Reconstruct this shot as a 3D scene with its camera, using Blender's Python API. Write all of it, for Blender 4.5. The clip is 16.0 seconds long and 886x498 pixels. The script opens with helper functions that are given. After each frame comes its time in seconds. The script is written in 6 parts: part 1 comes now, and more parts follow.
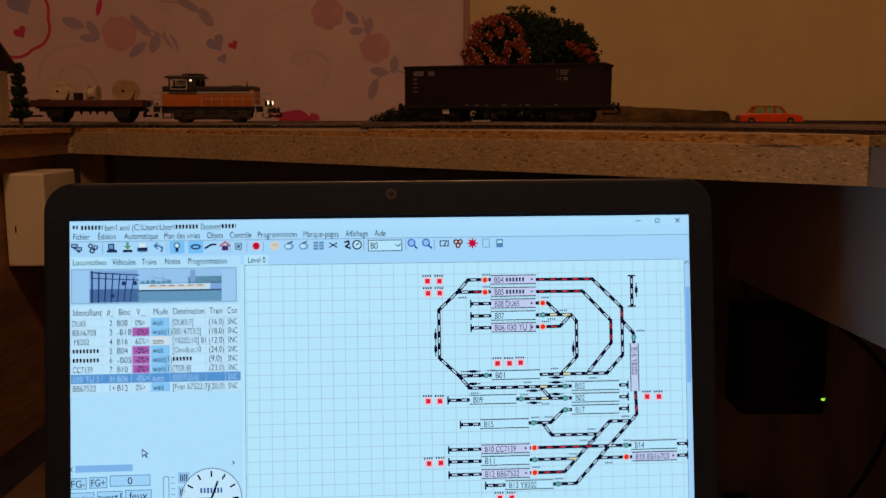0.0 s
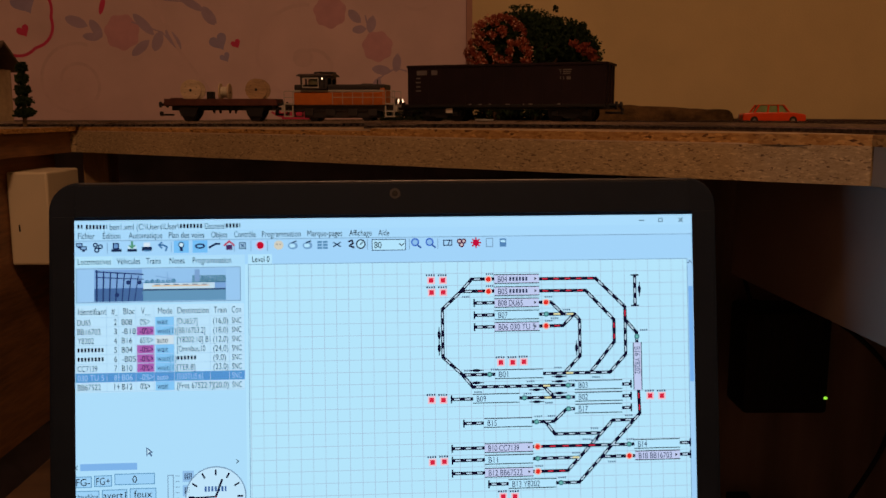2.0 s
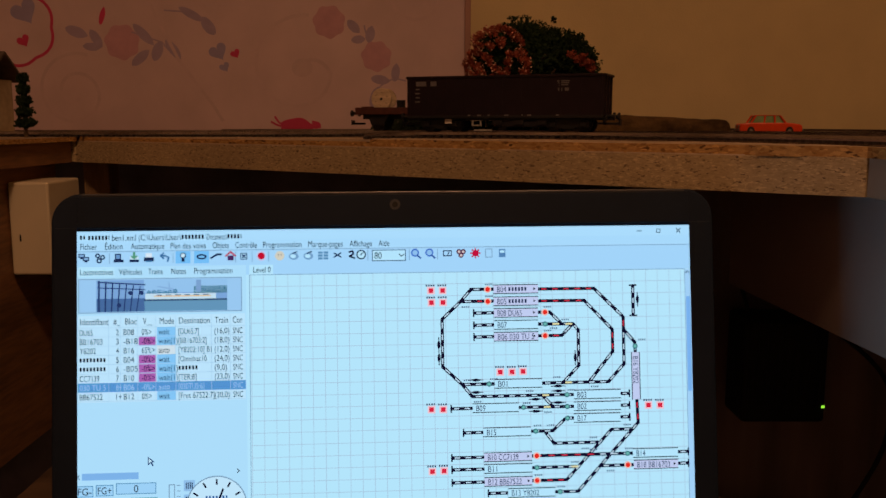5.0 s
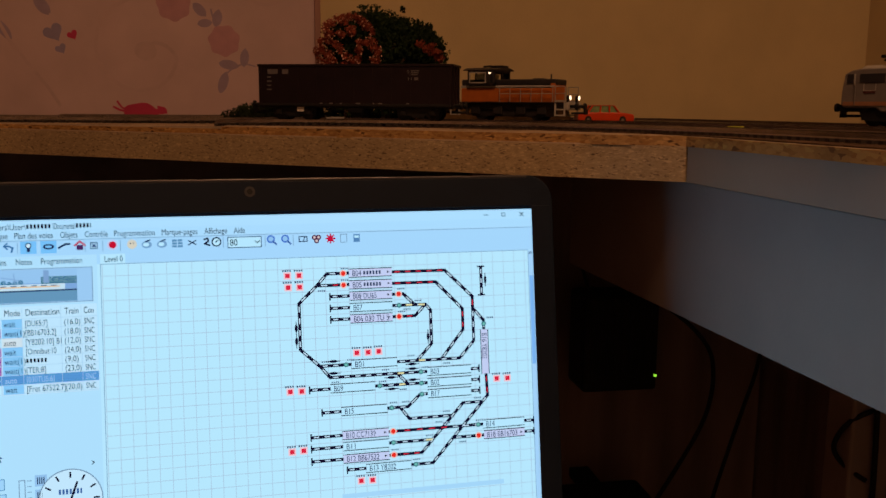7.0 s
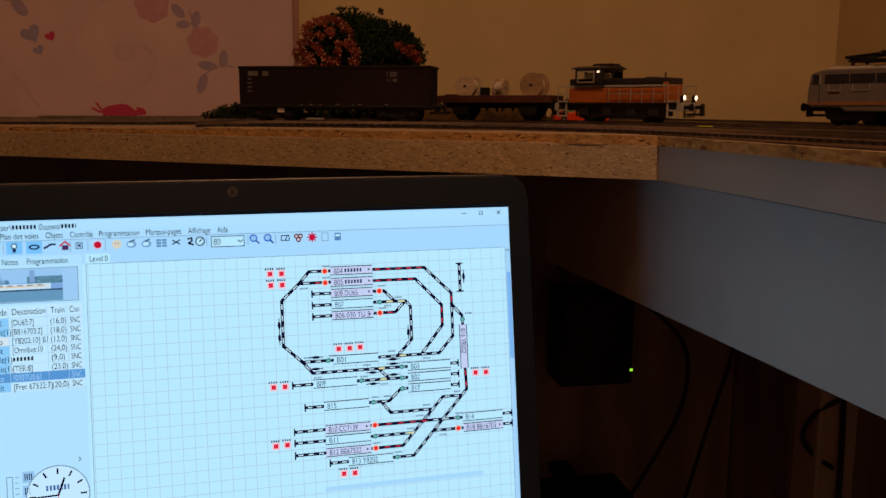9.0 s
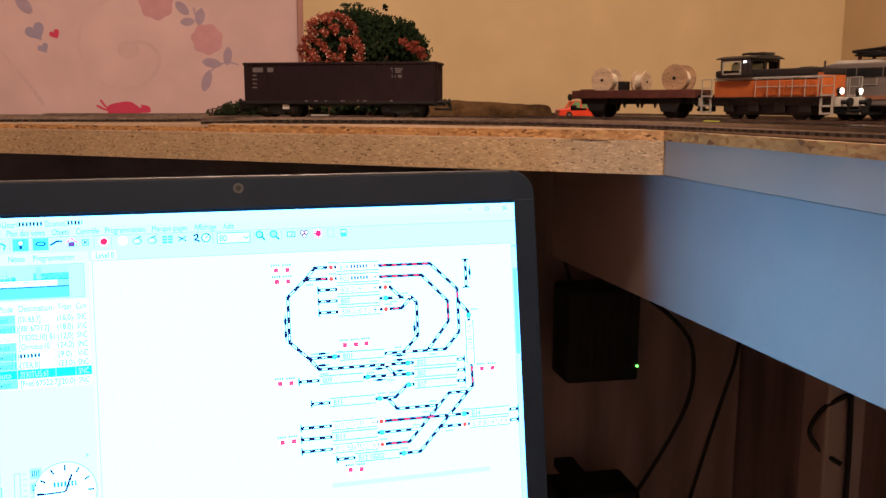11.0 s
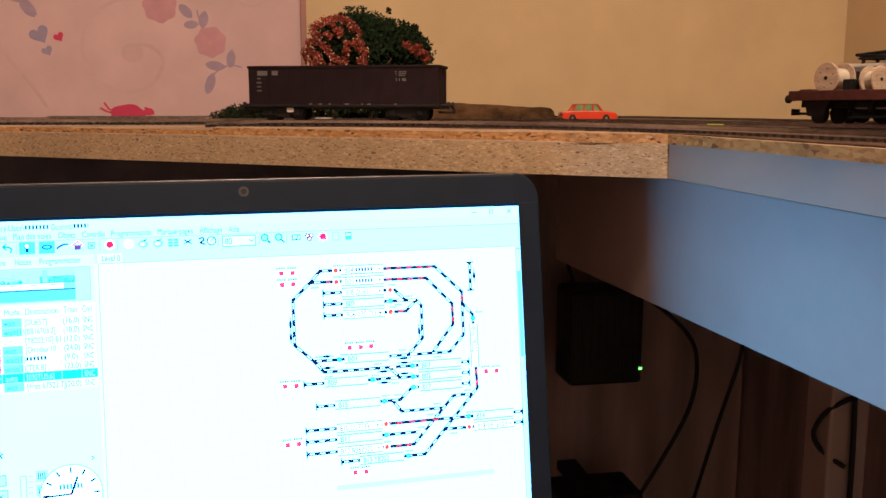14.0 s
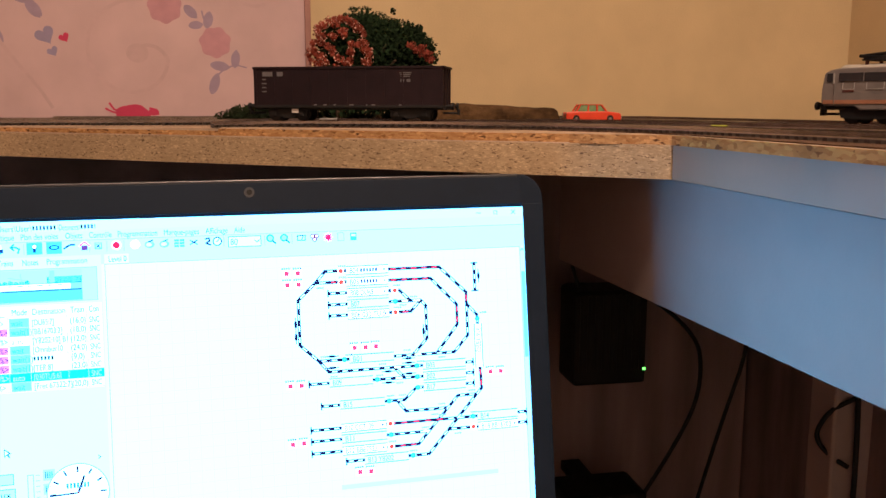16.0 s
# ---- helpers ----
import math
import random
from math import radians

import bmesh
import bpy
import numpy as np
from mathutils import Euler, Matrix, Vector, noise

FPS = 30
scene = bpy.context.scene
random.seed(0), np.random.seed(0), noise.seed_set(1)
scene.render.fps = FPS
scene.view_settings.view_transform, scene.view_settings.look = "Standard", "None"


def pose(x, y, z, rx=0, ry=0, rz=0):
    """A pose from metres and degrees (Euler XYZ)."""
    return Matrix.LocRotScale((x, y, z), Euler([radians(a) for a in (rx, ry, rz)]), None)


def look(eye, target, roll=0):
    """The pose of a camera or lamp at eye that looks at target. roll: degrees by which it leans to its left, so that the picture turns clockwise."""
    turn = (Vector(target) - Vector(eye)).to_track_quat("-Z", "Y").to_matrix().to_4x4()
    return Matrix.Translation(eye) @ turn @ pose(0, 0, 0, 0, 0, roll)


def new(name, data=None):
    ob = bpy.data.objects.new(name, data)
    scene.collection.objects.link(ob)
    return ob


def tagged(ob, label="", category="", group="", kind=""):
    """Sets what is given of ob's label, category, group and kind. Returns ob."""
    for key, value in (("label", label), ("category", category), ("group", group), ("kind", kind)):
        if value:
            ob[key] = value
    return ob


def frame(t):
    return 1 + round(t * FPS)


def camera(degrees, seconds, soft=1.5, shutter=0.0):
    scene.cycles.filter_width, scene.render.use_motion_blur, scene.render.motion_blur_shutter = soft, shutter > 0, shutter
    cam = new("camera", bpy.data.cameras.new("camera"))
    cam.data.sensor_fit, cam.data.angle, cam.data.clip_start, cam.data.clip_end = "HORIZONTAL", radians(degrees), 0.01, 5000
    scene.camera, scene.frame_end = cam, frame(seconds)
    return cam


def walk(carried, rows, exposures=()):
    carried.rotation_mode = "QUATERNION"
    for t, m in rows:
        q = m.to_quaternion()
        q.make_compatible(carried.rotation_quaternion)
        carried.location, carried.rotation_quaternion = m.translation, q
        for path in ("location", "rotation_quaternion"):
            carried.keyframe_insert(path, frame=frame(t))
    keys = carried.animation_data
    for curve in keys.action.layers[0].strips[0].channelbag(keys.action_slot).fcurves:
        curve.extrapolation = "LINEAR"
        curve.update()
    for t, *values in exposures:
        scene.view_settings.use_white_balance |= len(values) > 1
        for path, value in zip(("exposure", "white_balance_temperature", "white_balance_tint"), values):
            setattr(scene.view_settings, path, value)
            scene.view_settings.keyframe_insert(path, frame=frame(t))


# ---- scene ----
cam = camera(54.0, 16.0)
PATH = [
    (0, (-0.002, 0.004, 1.012), (0.005, 1.981, 0.71), 0.0),
    (0.5, (-0.002, 0.003, 1.013), (0.004, 1.98, 0.707), 0.0),
    (1, (-0.002, 0.002, 1.014), (0.002, 1.979, 0.707), 0.0),
    (1.5, (-0.001, 0.002, 1.012), (0.001, 1.98, 0.711), -0.0),
    (2, (-0.003, 0.003, 1.013), (0.0, 1.98, 0.706), -0.0),
    (2.5, (-0.004, 0.003, 1.013), (-0.003, 1.979, 0.704), -0.0),
    (3, (-0.005, 0.003, 1.014), (-0.004, 1.98, 0.709), -0.0),
    (5.5, (-0.003, -0.002, 1.015), (0.011, 1.977, 0.728), -0.0),
    (6, (-0.002, -0.004, 1.015), (0.084, 1.973, 0.729), 0.3),
    (6.5, (-0.002, -0.01, 1.016), (0.236, 1.951, 0.707), 0.3),
    (7, (-0.006, -0.019, 1.017), (0.336, 1.925, 0.698), 0.5),
    (7.5, (-0.011, -0.028, 1.018), (0.375, 1.909, 0.702), 0.8),
    (8, (-0.01, -0.028, 1.016), (0.378, 1.908, 0.698), 0.7),
    (8.5, (-0.008, -0.03, 1.017), (0.38, 1.905, 0.696), 0.5),
    (9, (-0.008, -0.032, 1.018), (0.38, 1.904, 0.698), 0.3),
    (11.5, (-0.01, -0.031, 1.017), (0.368, 1.905, 0.69), 0.1),
    (12, (-0.011, -0.032, 1.017), (0.369, 1.905, 0.691), 0.1),
    (12.5, (-0.011, -0.032, 1.018), (0.371, 1.905, 0.696), 0.2),
    (13, (-0.011, -0.032, 1.018), (0.372, 1.904, 0.696), 0.2),
    (13.5, (-0.011, -0.033, 1.018), (0.367, 1.905, 0.697), 0.1),
    (14, (-0.011, -0.032, 1.018), (0.364, 1.906, 0.696), 0.1),
    (14.5, (-0.012, -0.033, 1.018), (0.363, 1.905, 0.695), 0.1),
    (15, (-0.012, -0.032, 1.018), (0.358, 1.906, 0.691), 0.1),
    (15.5, (-0.012, -0.033, 1.017), (0.357, 1.905, 0.688), 0.0),
    (16, (-0.012, -0.034, 1.019), (0.355, 1.905, 0.696), 0.1),
]
EXPOSURES = [(0, -2.12, 12000, 32), (6.0, -2.12, 12000, 32), (7.5, -2.06, 12000, 32), (9.4, -2.04, 12000, 32), (10.6, 0.0, 6500, 10), (16, 0.0, 6500, 10)]
walk(cam, [(t, look(e, g, r)) for t, e, g, r in PATH], EXPOSURES)

# ---- world and lamps ----
world = bpy.data.worlds.new("world")
scene.world = world
world.use_nodes = True
world.node_tree.nodes["Background"].inputs[0].default_value = (0.02, 0.02, 0.025, 1)
world.node_tree.nodes["Background"].inputs[1].default_value = 0.3

LAMP_AT = (0.12, -0.42, 2.36)
bulb = bpy.data.lights.new("ceiling_bulb", "AREA")
bulb.shape, bulb.size = "DISK", 0.30
bulb.energy, bulb.color = 42.0, (1.0, 0.715, 0.53)
bulb_ob = new("ceiling_bulb", bulb)
bulb_ob.matrix_basis = pose(LAMP_AT[0], LAMP_AT[1], LAMP_AT[2] - 0.035)


# ---- materials ----
def mat(name, color, rough=0.6, metal=0.0, vary=0.12, scale=60.0, bump=0.0, bump_scale=300.0, spec=0.5, stretch=None, dark=None, spots=0.0):
    """Paint, wood or plastic: two scales of variation, a fine relief and a little uneven gloss."""
    m = bpy.data.materials.new(name)
    m.use_nodes = True
    n, l = m.node_tree.nodes, m.node_tree.links
    b = n["Principled BSDF"]
    b.inputs["Metallic"].default_value = metal
    b.inputs["Specular IOR Level"].default_value = spec
    co = n.new("ShaderNodeTexCoord")
    mp = n.new("ShaderNodeMapping")
    l.new(co.outputs["Object"], mp.inputs["Vector"])
    mp.inputs["Scale"].default_value = stretch or (1, 1, 1)
    a, f = n.new("ShaderNodeTexNoise"), n.new("ShaderNodeTexNoise")
    for t, sc, de in ((a, scale * 0.15, 3.0), (f, scale, 6.0)):
        t.inputs["Scale"].default_value, t.inputs["Detail"].default_value = sc, de
        l.new(mp.outputs["Vector"], t.inputs["Vector"])
    mx = n.new("ShaderNodeMath")
    mx.operation = "MULTIPLY_ADD"
    mx.inputs[1].default_value = 0.5
    l.new(a.outputs["Fac"], mx.inputs[0])
    half = n.new("ShaderNodeMath")
    half.operation = "MULTIPLY"
    half.inputs[1].default_value = 0.5
    l.new(f.outputs["Fac"], half.inputs[0])
    l.new(half.outputs[0], mx.inputs[2])
    ramp = n.new("ShaderNodeValToRGB")
    lo = dark or tuple(c * (1 - 2.2 * vary) for c in color)
    hi = tuple(min(1.0, c * (1 + 1.6 * vary)) for c in color)
    ramp.color_ramp.elements[0].position, ramp.color_ramp.elements[1].position = 0.34, 0.66
    ramp.color_ramp.elements[0].color, ramp.color_ramp.elements[1].color = (*lo, 1), (*hi, 1)
    l.new(mx.outputs[0], ramp.inputs["Fac"])
    l.new(ramp.outputs["Color"], b.inputs["Base Color"])
    rr = n.new("ShaderNodeMapRange")
    rr.inputs["To Min"].default_value, rr.inputs["To Max"].default_value = max(0.03, rough - 0.10), min(1.0, rough + 0.10)
    l.new(f.outputs["Fac"], rr.inputs["Value"])
    l.new(rr.outputs[0], b.inputs["Roughness"])
    if bump:
        g, bp = n.new("ShaderNodeTexNoise"), n.new("ShaderNodeBump")
        g.inputs["Scale"].default_value, g.inputs["Detail"].default_value = bump_scale, 4
        l.new(mp.outputs["Vector"], g.inputs["Vector"])
        l.new(g.outputs["Fac"], bp.inputs["Height"])
        bp.inputs["Strength"].default_value, bp.inputs["Distance"].default_value = bump, 0.002
        l.new(bp.outputs["Normal"], b.inputs["Normal"])
    return m


def chips(name, pale, brown, deep, scale):
    """Pressed wood chips or cork: long flakes of several browns with dark pits."""
    m = bpy.data.materials.new(name)
    m.use_nodes = True
    n, l = m.node_tree.nodes, m.node_tree.links
    b = n["Principled BSDF"]
    b.inputs["Roughness"].default_value = 0.85
    b.inputs["Specular IOR Level"].default_value = 0.2
    co, mp = n.new("ShaderNodeTexCoord"), n.new("ShaderNodeMapping")
    mp.inputs["Scale"].default_value = (1.0, 1.0, 2.6)
    l.new(co.outputs["Object"], mp.inputs["Vector"])
    warp = n.new("ShaderNodeTexNoise")
    warp.inputs["Scale"].default_value = scale * 0.7
    l.new(mp.outputs["Vector"], warp.inputs["Vector"])
    add = n.new("ShaderNodeVectorMath")
    add.operation = "MULTIPLY_ADD"
    add.inputs[1].default_value = (0.006, 0.006, 0.006)
    l.new(warp.outputs["Color"], add.inputs[0])
    l.new(mp.outputs["Vector"], add.inputs[2])
    v = n.new("ShaderNodeTexVoronoi")
    v.inputs["Scale"].default_value = scale
    l.new(add.outputs[0], v.inputs["Vector"])
    sep = n.new("ShaderNodeSeparateColor")
    l.new(v.outputs["Color"], sep.inputs[0])
    ramp = n.new("ShaderNodeValToRGB")
    e = ramp.color_ramp.elements
    e[0].position, e[0].color = 0.0, (*deep, 1)
    e[1].position, e[1].color = 1.0, (*pale, 1)
    for p, c in ((0.12, brown), (0.40, tuple((x + y) / 2 for x, y in zip(pale, brown))), (0.80, pale), (0.93, tuple(min(0.85, x * 1.35) for x in pale))):
        k = e.new(p)
        k.color = (*c, 1)
    l.new(sep.outputs[0], ramp.inputs["Fac"])
    big = n.new("ShaderNodeTexNoise")
    big.inputs["Scale"].default_value = 14
    l.new(co.outputs["Object"], big.inputs["Vector"])
    mul = n.new("ShaderNodeMix")
    mul.data_type, mul.blend_type = "RGBA", "MULTIPLY"
    mul.inputs[0].default_value = 0.45
    l.new(ramp.outputs["Color"], mul.inputs[6])
    l.new(big.outputs["Fac"], mul.inputs[7])
    l.new(mul.outputs[2], b.inputs["Base Color"])
    bp = n.new("ShaderNodeBump")
    bp.inputs["Strength"].default_value, bp.inputs["Distance"].default_value = 0.6, 0.0012
    l.new(sep.outputs[1], bp.inputs["Height"])
    l.new(bp.outputs["Normal"], b.inputs["Normal"])
    return m


def glow(name, color, strength=1.0):
    m = bpy.data.materials.new(name)
    m.use_nodes = True
    b = m.node_tree.nodes["Principled BSDF"]
    b.inputs["Base Color"].default_value = (0.01, 0.01, 0.012, 1)
    b.inputs["Roughness"].default_value = 0.5
    b.inputs["Specular IOR Level"].default_value = 0.1
    b.inputs["Emission Color"].default_value = (*color, 1)
    b.inputs["Emission Strength"].default_value = strength
    return m


def clear(name, tint=(0.9, 0.95, 0.9)):
    m = bpy.data.materials.new(name)
    m.use_nodes = True
    b = m.node_tree.nodes["Principled BSDF"]
    b.inputs["Base Color"].default_value = (*tint, 1)
    b.inputs["Roughness"].default_value = 0.05
    b.inputs["Transmission Weight"].default_value = 1.0
    b.inputs["IOR"].default_value = 1.15
    return m


M_PINK = mat("pink_wallpaper", (0.64, 0.475, 0.50), 0.75, vary=0.05, scale=18, bump=0.15, bump_scale=500)
M_YELLOW = mat("yellow_wall_paint", (0.68, 0.54, 0.32), 0.7, vary=0.05, scale=12, bump=0.2, bump_scale=350)
M_EAST = mat("beige_wall_paint", (0.64, 0.50, 0.30), 0.7, vary=0.05, scale=12, bump=0.2, bump_scale=350)
M_WHITE = mat("white_ceiling_paint", (0.72, 0.68, 0.62), 0.8, vary=0.04, scale=10, bump=0.2)
M_FLOOR = mat("brown_floor_boards", (0.20, 0.12, 0.07), 0.5, vary=0.2, scale=30, stretch=(1, 8, 1))
M_TRIM = mat("dusky_pink_trim", (0.36, 0.19, 0.17), 0.6, vary=0.08)
M_CHIP = chips("chipboard_edge", (0.565, 0.415, 0.255), (0.46, 0.325, 0.19), (0.17, 0.105, 0.065), 520)
M_CORK = chips("cork_sheet_edge", (0.62, 0.35, 0.15), (0.45, 0.22, 0.085), (0.13, 0.06, 0.03), 300)
# coarser cork for the wing edge, with warm lamp light put into its orange
M_CORKWARM = chips("coarse_cork_edge_warm_lit", (0.78, 0.36, 0.11), (0.55, 0.21, 0.055), (0.20, 0.075, 0.025), 190)
# copy of the grey melamine with the lamp's warmth put into the colour
M_STRIP = mat("lamp_warmed_grey_melamine", (0.37, 0.285, 0.225), 0.45, vary=0.05, scale=25, bump=0.05)
M_CORKTOP = mat("worn_cork_top", (0.40, 0.29, 0.20), 0.9, vary=0.25, scale=90, bump=0.5, bump_scale=700, spec=0.15)
M_GROUND = mat("brown_scatter_ground", (0.10, 0.06, 0.04), 0.95, vary=0.35, scale=160, bump=0.7, bump_scale=900, spec=0.1)
M_GREY = mat("grey_melamine", (0.33, 0.278, 0.272), 0.45, vary=0.05, scale=25, bump=0.05)
M_WOOD = mat("brown_pine_board", (0.22, 0.10, 0.05), 0.6, vary=0.22, scale=40, stretch=(1, 1, 9), bump=0.2, bump_scale=120)
# brown wood, paler and bluer to carry the flare haze over the shade
M_WOODH = mat("haze_lifted_brown_wood", (0.27, 0.215, 0.225), 0.65, vary=0.25, scale=30, stretch=(1, 1, 0.12), bump=0.2, bump_scale=120)
M_POST = mat("pale_brown_pine_post", (0.34, 0.20, 0.11), 0.65, vary=0.2, scale=40, stretch=(6, 6, 1), bump=0.2, bump_scale=120)
M_BEIGE = mat("beige_plastic", (0.62, 0.53, 0.40), 0.42, vary=0.04, scale=25)
M_IVORY = mat("ivory_plastic", (0.74, 0.67, 0.54), 0.4, vary=0.03, scale=25)
# blue-grey of the hazy shade under the boards, put into the colour
M_HAZE = mat("blue_haze_board", (0.20, 0.22, 0.29), 0.8, vary=0.2, scale=20)
M_DESK = mat("dark_desk_wood", (0.10, 0.06, 0.04), 0.45, vary=0.2, scale=30, stretch=(1, 8, 1))
# black plastic; the blue tint stands for the screen's veiling glare
M_LID = mat("glare_tinted_black_plastic", (0.0090, 0.0160, 0.0300), 0.55, spec=0.18, vary=0.08, scale=60, bump=0.06, bump_scale=1500)
M_RIDGE = mat("dark_grey_plastic_edge", (0.05, 0.052, 0.06), 0.35, vary=0.08)
M_RAIL = mat("nickel_rail", (0.46, 0.45, 0.46), 0.22, metal=1.0, vary=0.15, scale=90)
M_TIE = mat("brown_plastic_sleepers", (0.030, 0.020, 0.017), 0.6, vary=0.2, scale=200)
M_BLACK = mat("black_plastic", (0.010, 0.010, 0.011), 0.55, spec=0.25, vary=0.15, scale=200, bump=0.1, bump_scale=900)
M_STEEL = mat("dull_steel", (0.35, 0.33, 0.31), 0.4, metal=1.0, vary=0.15, scale=200)
M_GONDOLA = mat("dark_brown_wagon_paint", (0.0135, 0.0068, 0.0095), 0.6, spec=0.16, vary=0.12, scale=140, bump=0.15, bump_scale=900)
M_MARK = mat("pale_lettering", (0.55, 0.52, 0.50), 0.6, vary=0.05)
M_MARKDIM = mat("worn_pale_lettering", (0.11, 0.10, 0.105), 0.6, vary=0.15, scale=400)
M_ORANGE = mat("orange_loco_paint", (0.50, 0.125, 0.032), 0.45, vary=0.08, scale=150)
M_LBLACK = mat("black_loco_paint", (0.020, 0.018, 0.020), 0.45, vary=0.15, scale=150)
M_WSTRIPE = mat("white_stripe_paint", (0.36, 0.345, 0.325), 0.5, vary=0.06)
M_PGREY = mat("pale_grey_step_paint", (0.38, 0.36, 0.33), 0.5, vary=0.1, scale=200)
M_CABIN = mat("pale_cab_interior", (0.50, 0.48, 0.36), 0.6, vary=0.1)
M_DECK = mat("red_brown_wagon_deck", (0.085, 0.026, 0.022), 0.65, spec=0.25, vary=0.18, scale=150, bump=0.3, bump_scale=800)
M_SPOOL = mat("pale_wooden_reel", (0.52, 0.39, 0.28), 0.75, vary=0.14, scale=260, stretch=(1, 1, 6), bump=0.3, bump_scale=600)
M_SPOOLB = mat("brown_wooden_reel", (0.40, 0.25, 0.15), 0.75, vary=0.18, scale=260, stretch=(1, 1, 6), bump=0.3, bump_scale=600)
M_ROPE = mat("cream_cable_winding", (0.56, 0.50, 0.40), 0.7, vary=0.1, scale=400, stretch=(8, 1, 1), bump=0.5, bump_scale=600)
M_BBGREY = mat("grey_loco_paint", (0.165, 0.148, 0.140), 0.42, vary=0.08, scale=120)
M_BBROOF = mat("pale_grey_roof_paint", (0.36, 0.33, 0.29), 0.5, vary=0.12, scale=120)
M_BBSTRIPE = mat("dull_orange_stripe", (0.33, 0.15, 0.085), 0.5, vary=0.1)
M_GLASSD = mat("dark_window_glass", (0.02, 0.022, 0.025), 0.12, vary=0.1)
M_GLASS = clear("clear_model_glazing")
M_CAR = mat("bright_red_car_paint", (0.68, 0.055, 0.02), 0.35, vary=0.05, scale=200)
M_CARWIN = mat("green_tinted_glazing", (0.20, 0.33, 0.16), 0.2, vary=0.15, scale=200)
M_RUBBER = mat("black_tyre", (0.015, 0.014, 0.014), 0.8, vary=0.1)
M_BARK = mat("brown_bark", (0.10, 0.06, 0.035), 0.9, vary=0.3, scale=300, bump=0.6, bump_scale=700)
M_LOGS = mat("brown_rough_log", (0.095, 0.054, 0.026), 0.95, vary=0.35, scale=90, bump=0.9, bump_scale=420, spec=0.1)
M_LEAF = mat("dark_green_foliage", (0.016, 0.034, 0.014), 0.85, vary=0.3, scale=120, spec=0.15)
M_LEAF2 = mat("deep_green_hedge_foam", (0.020, 0.032, 0.015), 0.9, vary=0.3, scale=120, spec=0.15)
M_FLOWER = mat("orange_red_blossom", (0.29, 0.060, 0.040), 0.75, vary=0.25, scale=300, spec=0.2)
M_FLOWERP = mat("pale_pink_blossom", (0.75, 0.42, 0.34), 0.75, vary=0.15, scale=300, spec=0.2)
M_HOUSE = mat("cream_house_render", (0.42, 0.33, 0.23), 0.85, vary=0.12, scale=140, bump=0.4, bump_scale=700)
M_ROOF = mat("grey_brown_roof", (0.11, 0.075, 0.06), 0.8, vary=0.2, scale=140)
M_PRFLOWER = mat("print_pink_flower", (0.57, 0.31, 0.37), 0.75, vary=0.06, scale=60)
M_PRLEAF = mat("print_mauve_leaf", (0.38, 0.30, 0.42), 0.75, vary=0.06, scale=60)
M_PRHEART = mat("print_grey_blue_heart", (0.34, 0.30, 0.46), 0.75, vary=0.06, scale=60)
M_PRRED = mat("print_crimson", (0.60, 0.045, 0.13), 0.7, vary=0.06, scale=60)
M_PRSWIRL = mat("print_faint_swirl", (0.598, 0.440, 0.464), 0.75, vary=0.05, scale=60)
# colour of the glow spot on the siding rails
M_LIME = mat("yellow_green_glow_spot", (0.42, 0.46, 0.06), 0.5, vary=0.08)
M_LAMP = glow("lamp_diffuser", (1.0, 0.78, 0.52), 4.0)
M_HEAD = glow("warm_white_headlight", (1.0, 0.93, 0.80), 9.0)
M_LED = glow("green_led", (0.12, 0.9, 0.10), 5.0)


# ---- mesh helpers ----
def box(bm, c, s, bevel=0.0, m=None):
    r = bmesh.ops.create_cube(bm, size=1.0, matrix=Matrix.Translation(c) @ Matrix.Diagonal((*s, 1)))
    if bevel:
        es = list({e for v in r["verts"] for e in v.link_edges})
        bmesh.ops.bevel(bm, geom=es, offset=bevel, segments=2, affect="EDGES", profile=0.5)
    return bm


def rod(bm, p, q, r, seg=10, r2=None):
    p, q = Vector(p), Vector(q)
    d = q - p
    m = Matrix.Translation((p + q) / 2) @ d.to_track_quat("Z", "Y").to_matrix().to_4x4()
    bmesh.ops.create_cone(bm, cap_ends=True, segments=seg, radius1=r, radius2=r if r2 is None else r2, depth=d.length, matrix=m)
    return bm


def prism(bm, pts, y0, y1, axis="y"):
    """Extrude a closed outline. axis y: the outline is (x, z); axis z: (x, y); axis x: (y, z)."""
    def at(p, h):
        return {"y": (p[0], h, p[1]), "z": (p[0], p[1], h), "x": (h, p[0], p[1])}[axis]
    a = [bm.verts.new(at(p, y0)) for p in pts]
    b = [bm.verts.new(at(p, y1)) for p in pts]
    n = len(pts)
    bm.faces.new(a)
    bm.faces.new(b[::-1])
    for i in range(n):
        bm.faces.new((a[i], b[i], b[(i + 1) % n], a[(i + 1) % n]))
    bmesh.ops.recalc_face_normals(bm, faces=bm.faces)
    return bm


def mesh_of(name, bm, material, smooth=False):
    me = bpy.data.meshes.new(name)
    bm.to_mesh(me)
    bm.free()
    me.materials.append(material)
    if smooth:
        for p in me.polygons:
            p.use_smooth = True
    return me


def part(name, bm, material, parent, label="", smooth=False):
    ob = new(name, mesh_of(name, bm, material, smooth))
    ob.parent = parent
    return tagged(ob, label)


def solo(name, bm, material, label, category, kind="", m=None, smooth=False, group=""):
    ob = new(name, mesh_of(name, bm, material, smooth))
    if m is not None:
        ob.matrix_basis = m
    return tagged(ob, label, category, group, kind)


def thing(name, m, label, category, group="", kind=""):
    ob = new(name)
    ob.empty_display_size = 0.01
    ob.matrix_basis = m
    return tagged(ob, label, category, group, kind)


def B():
    return bmesh.new()


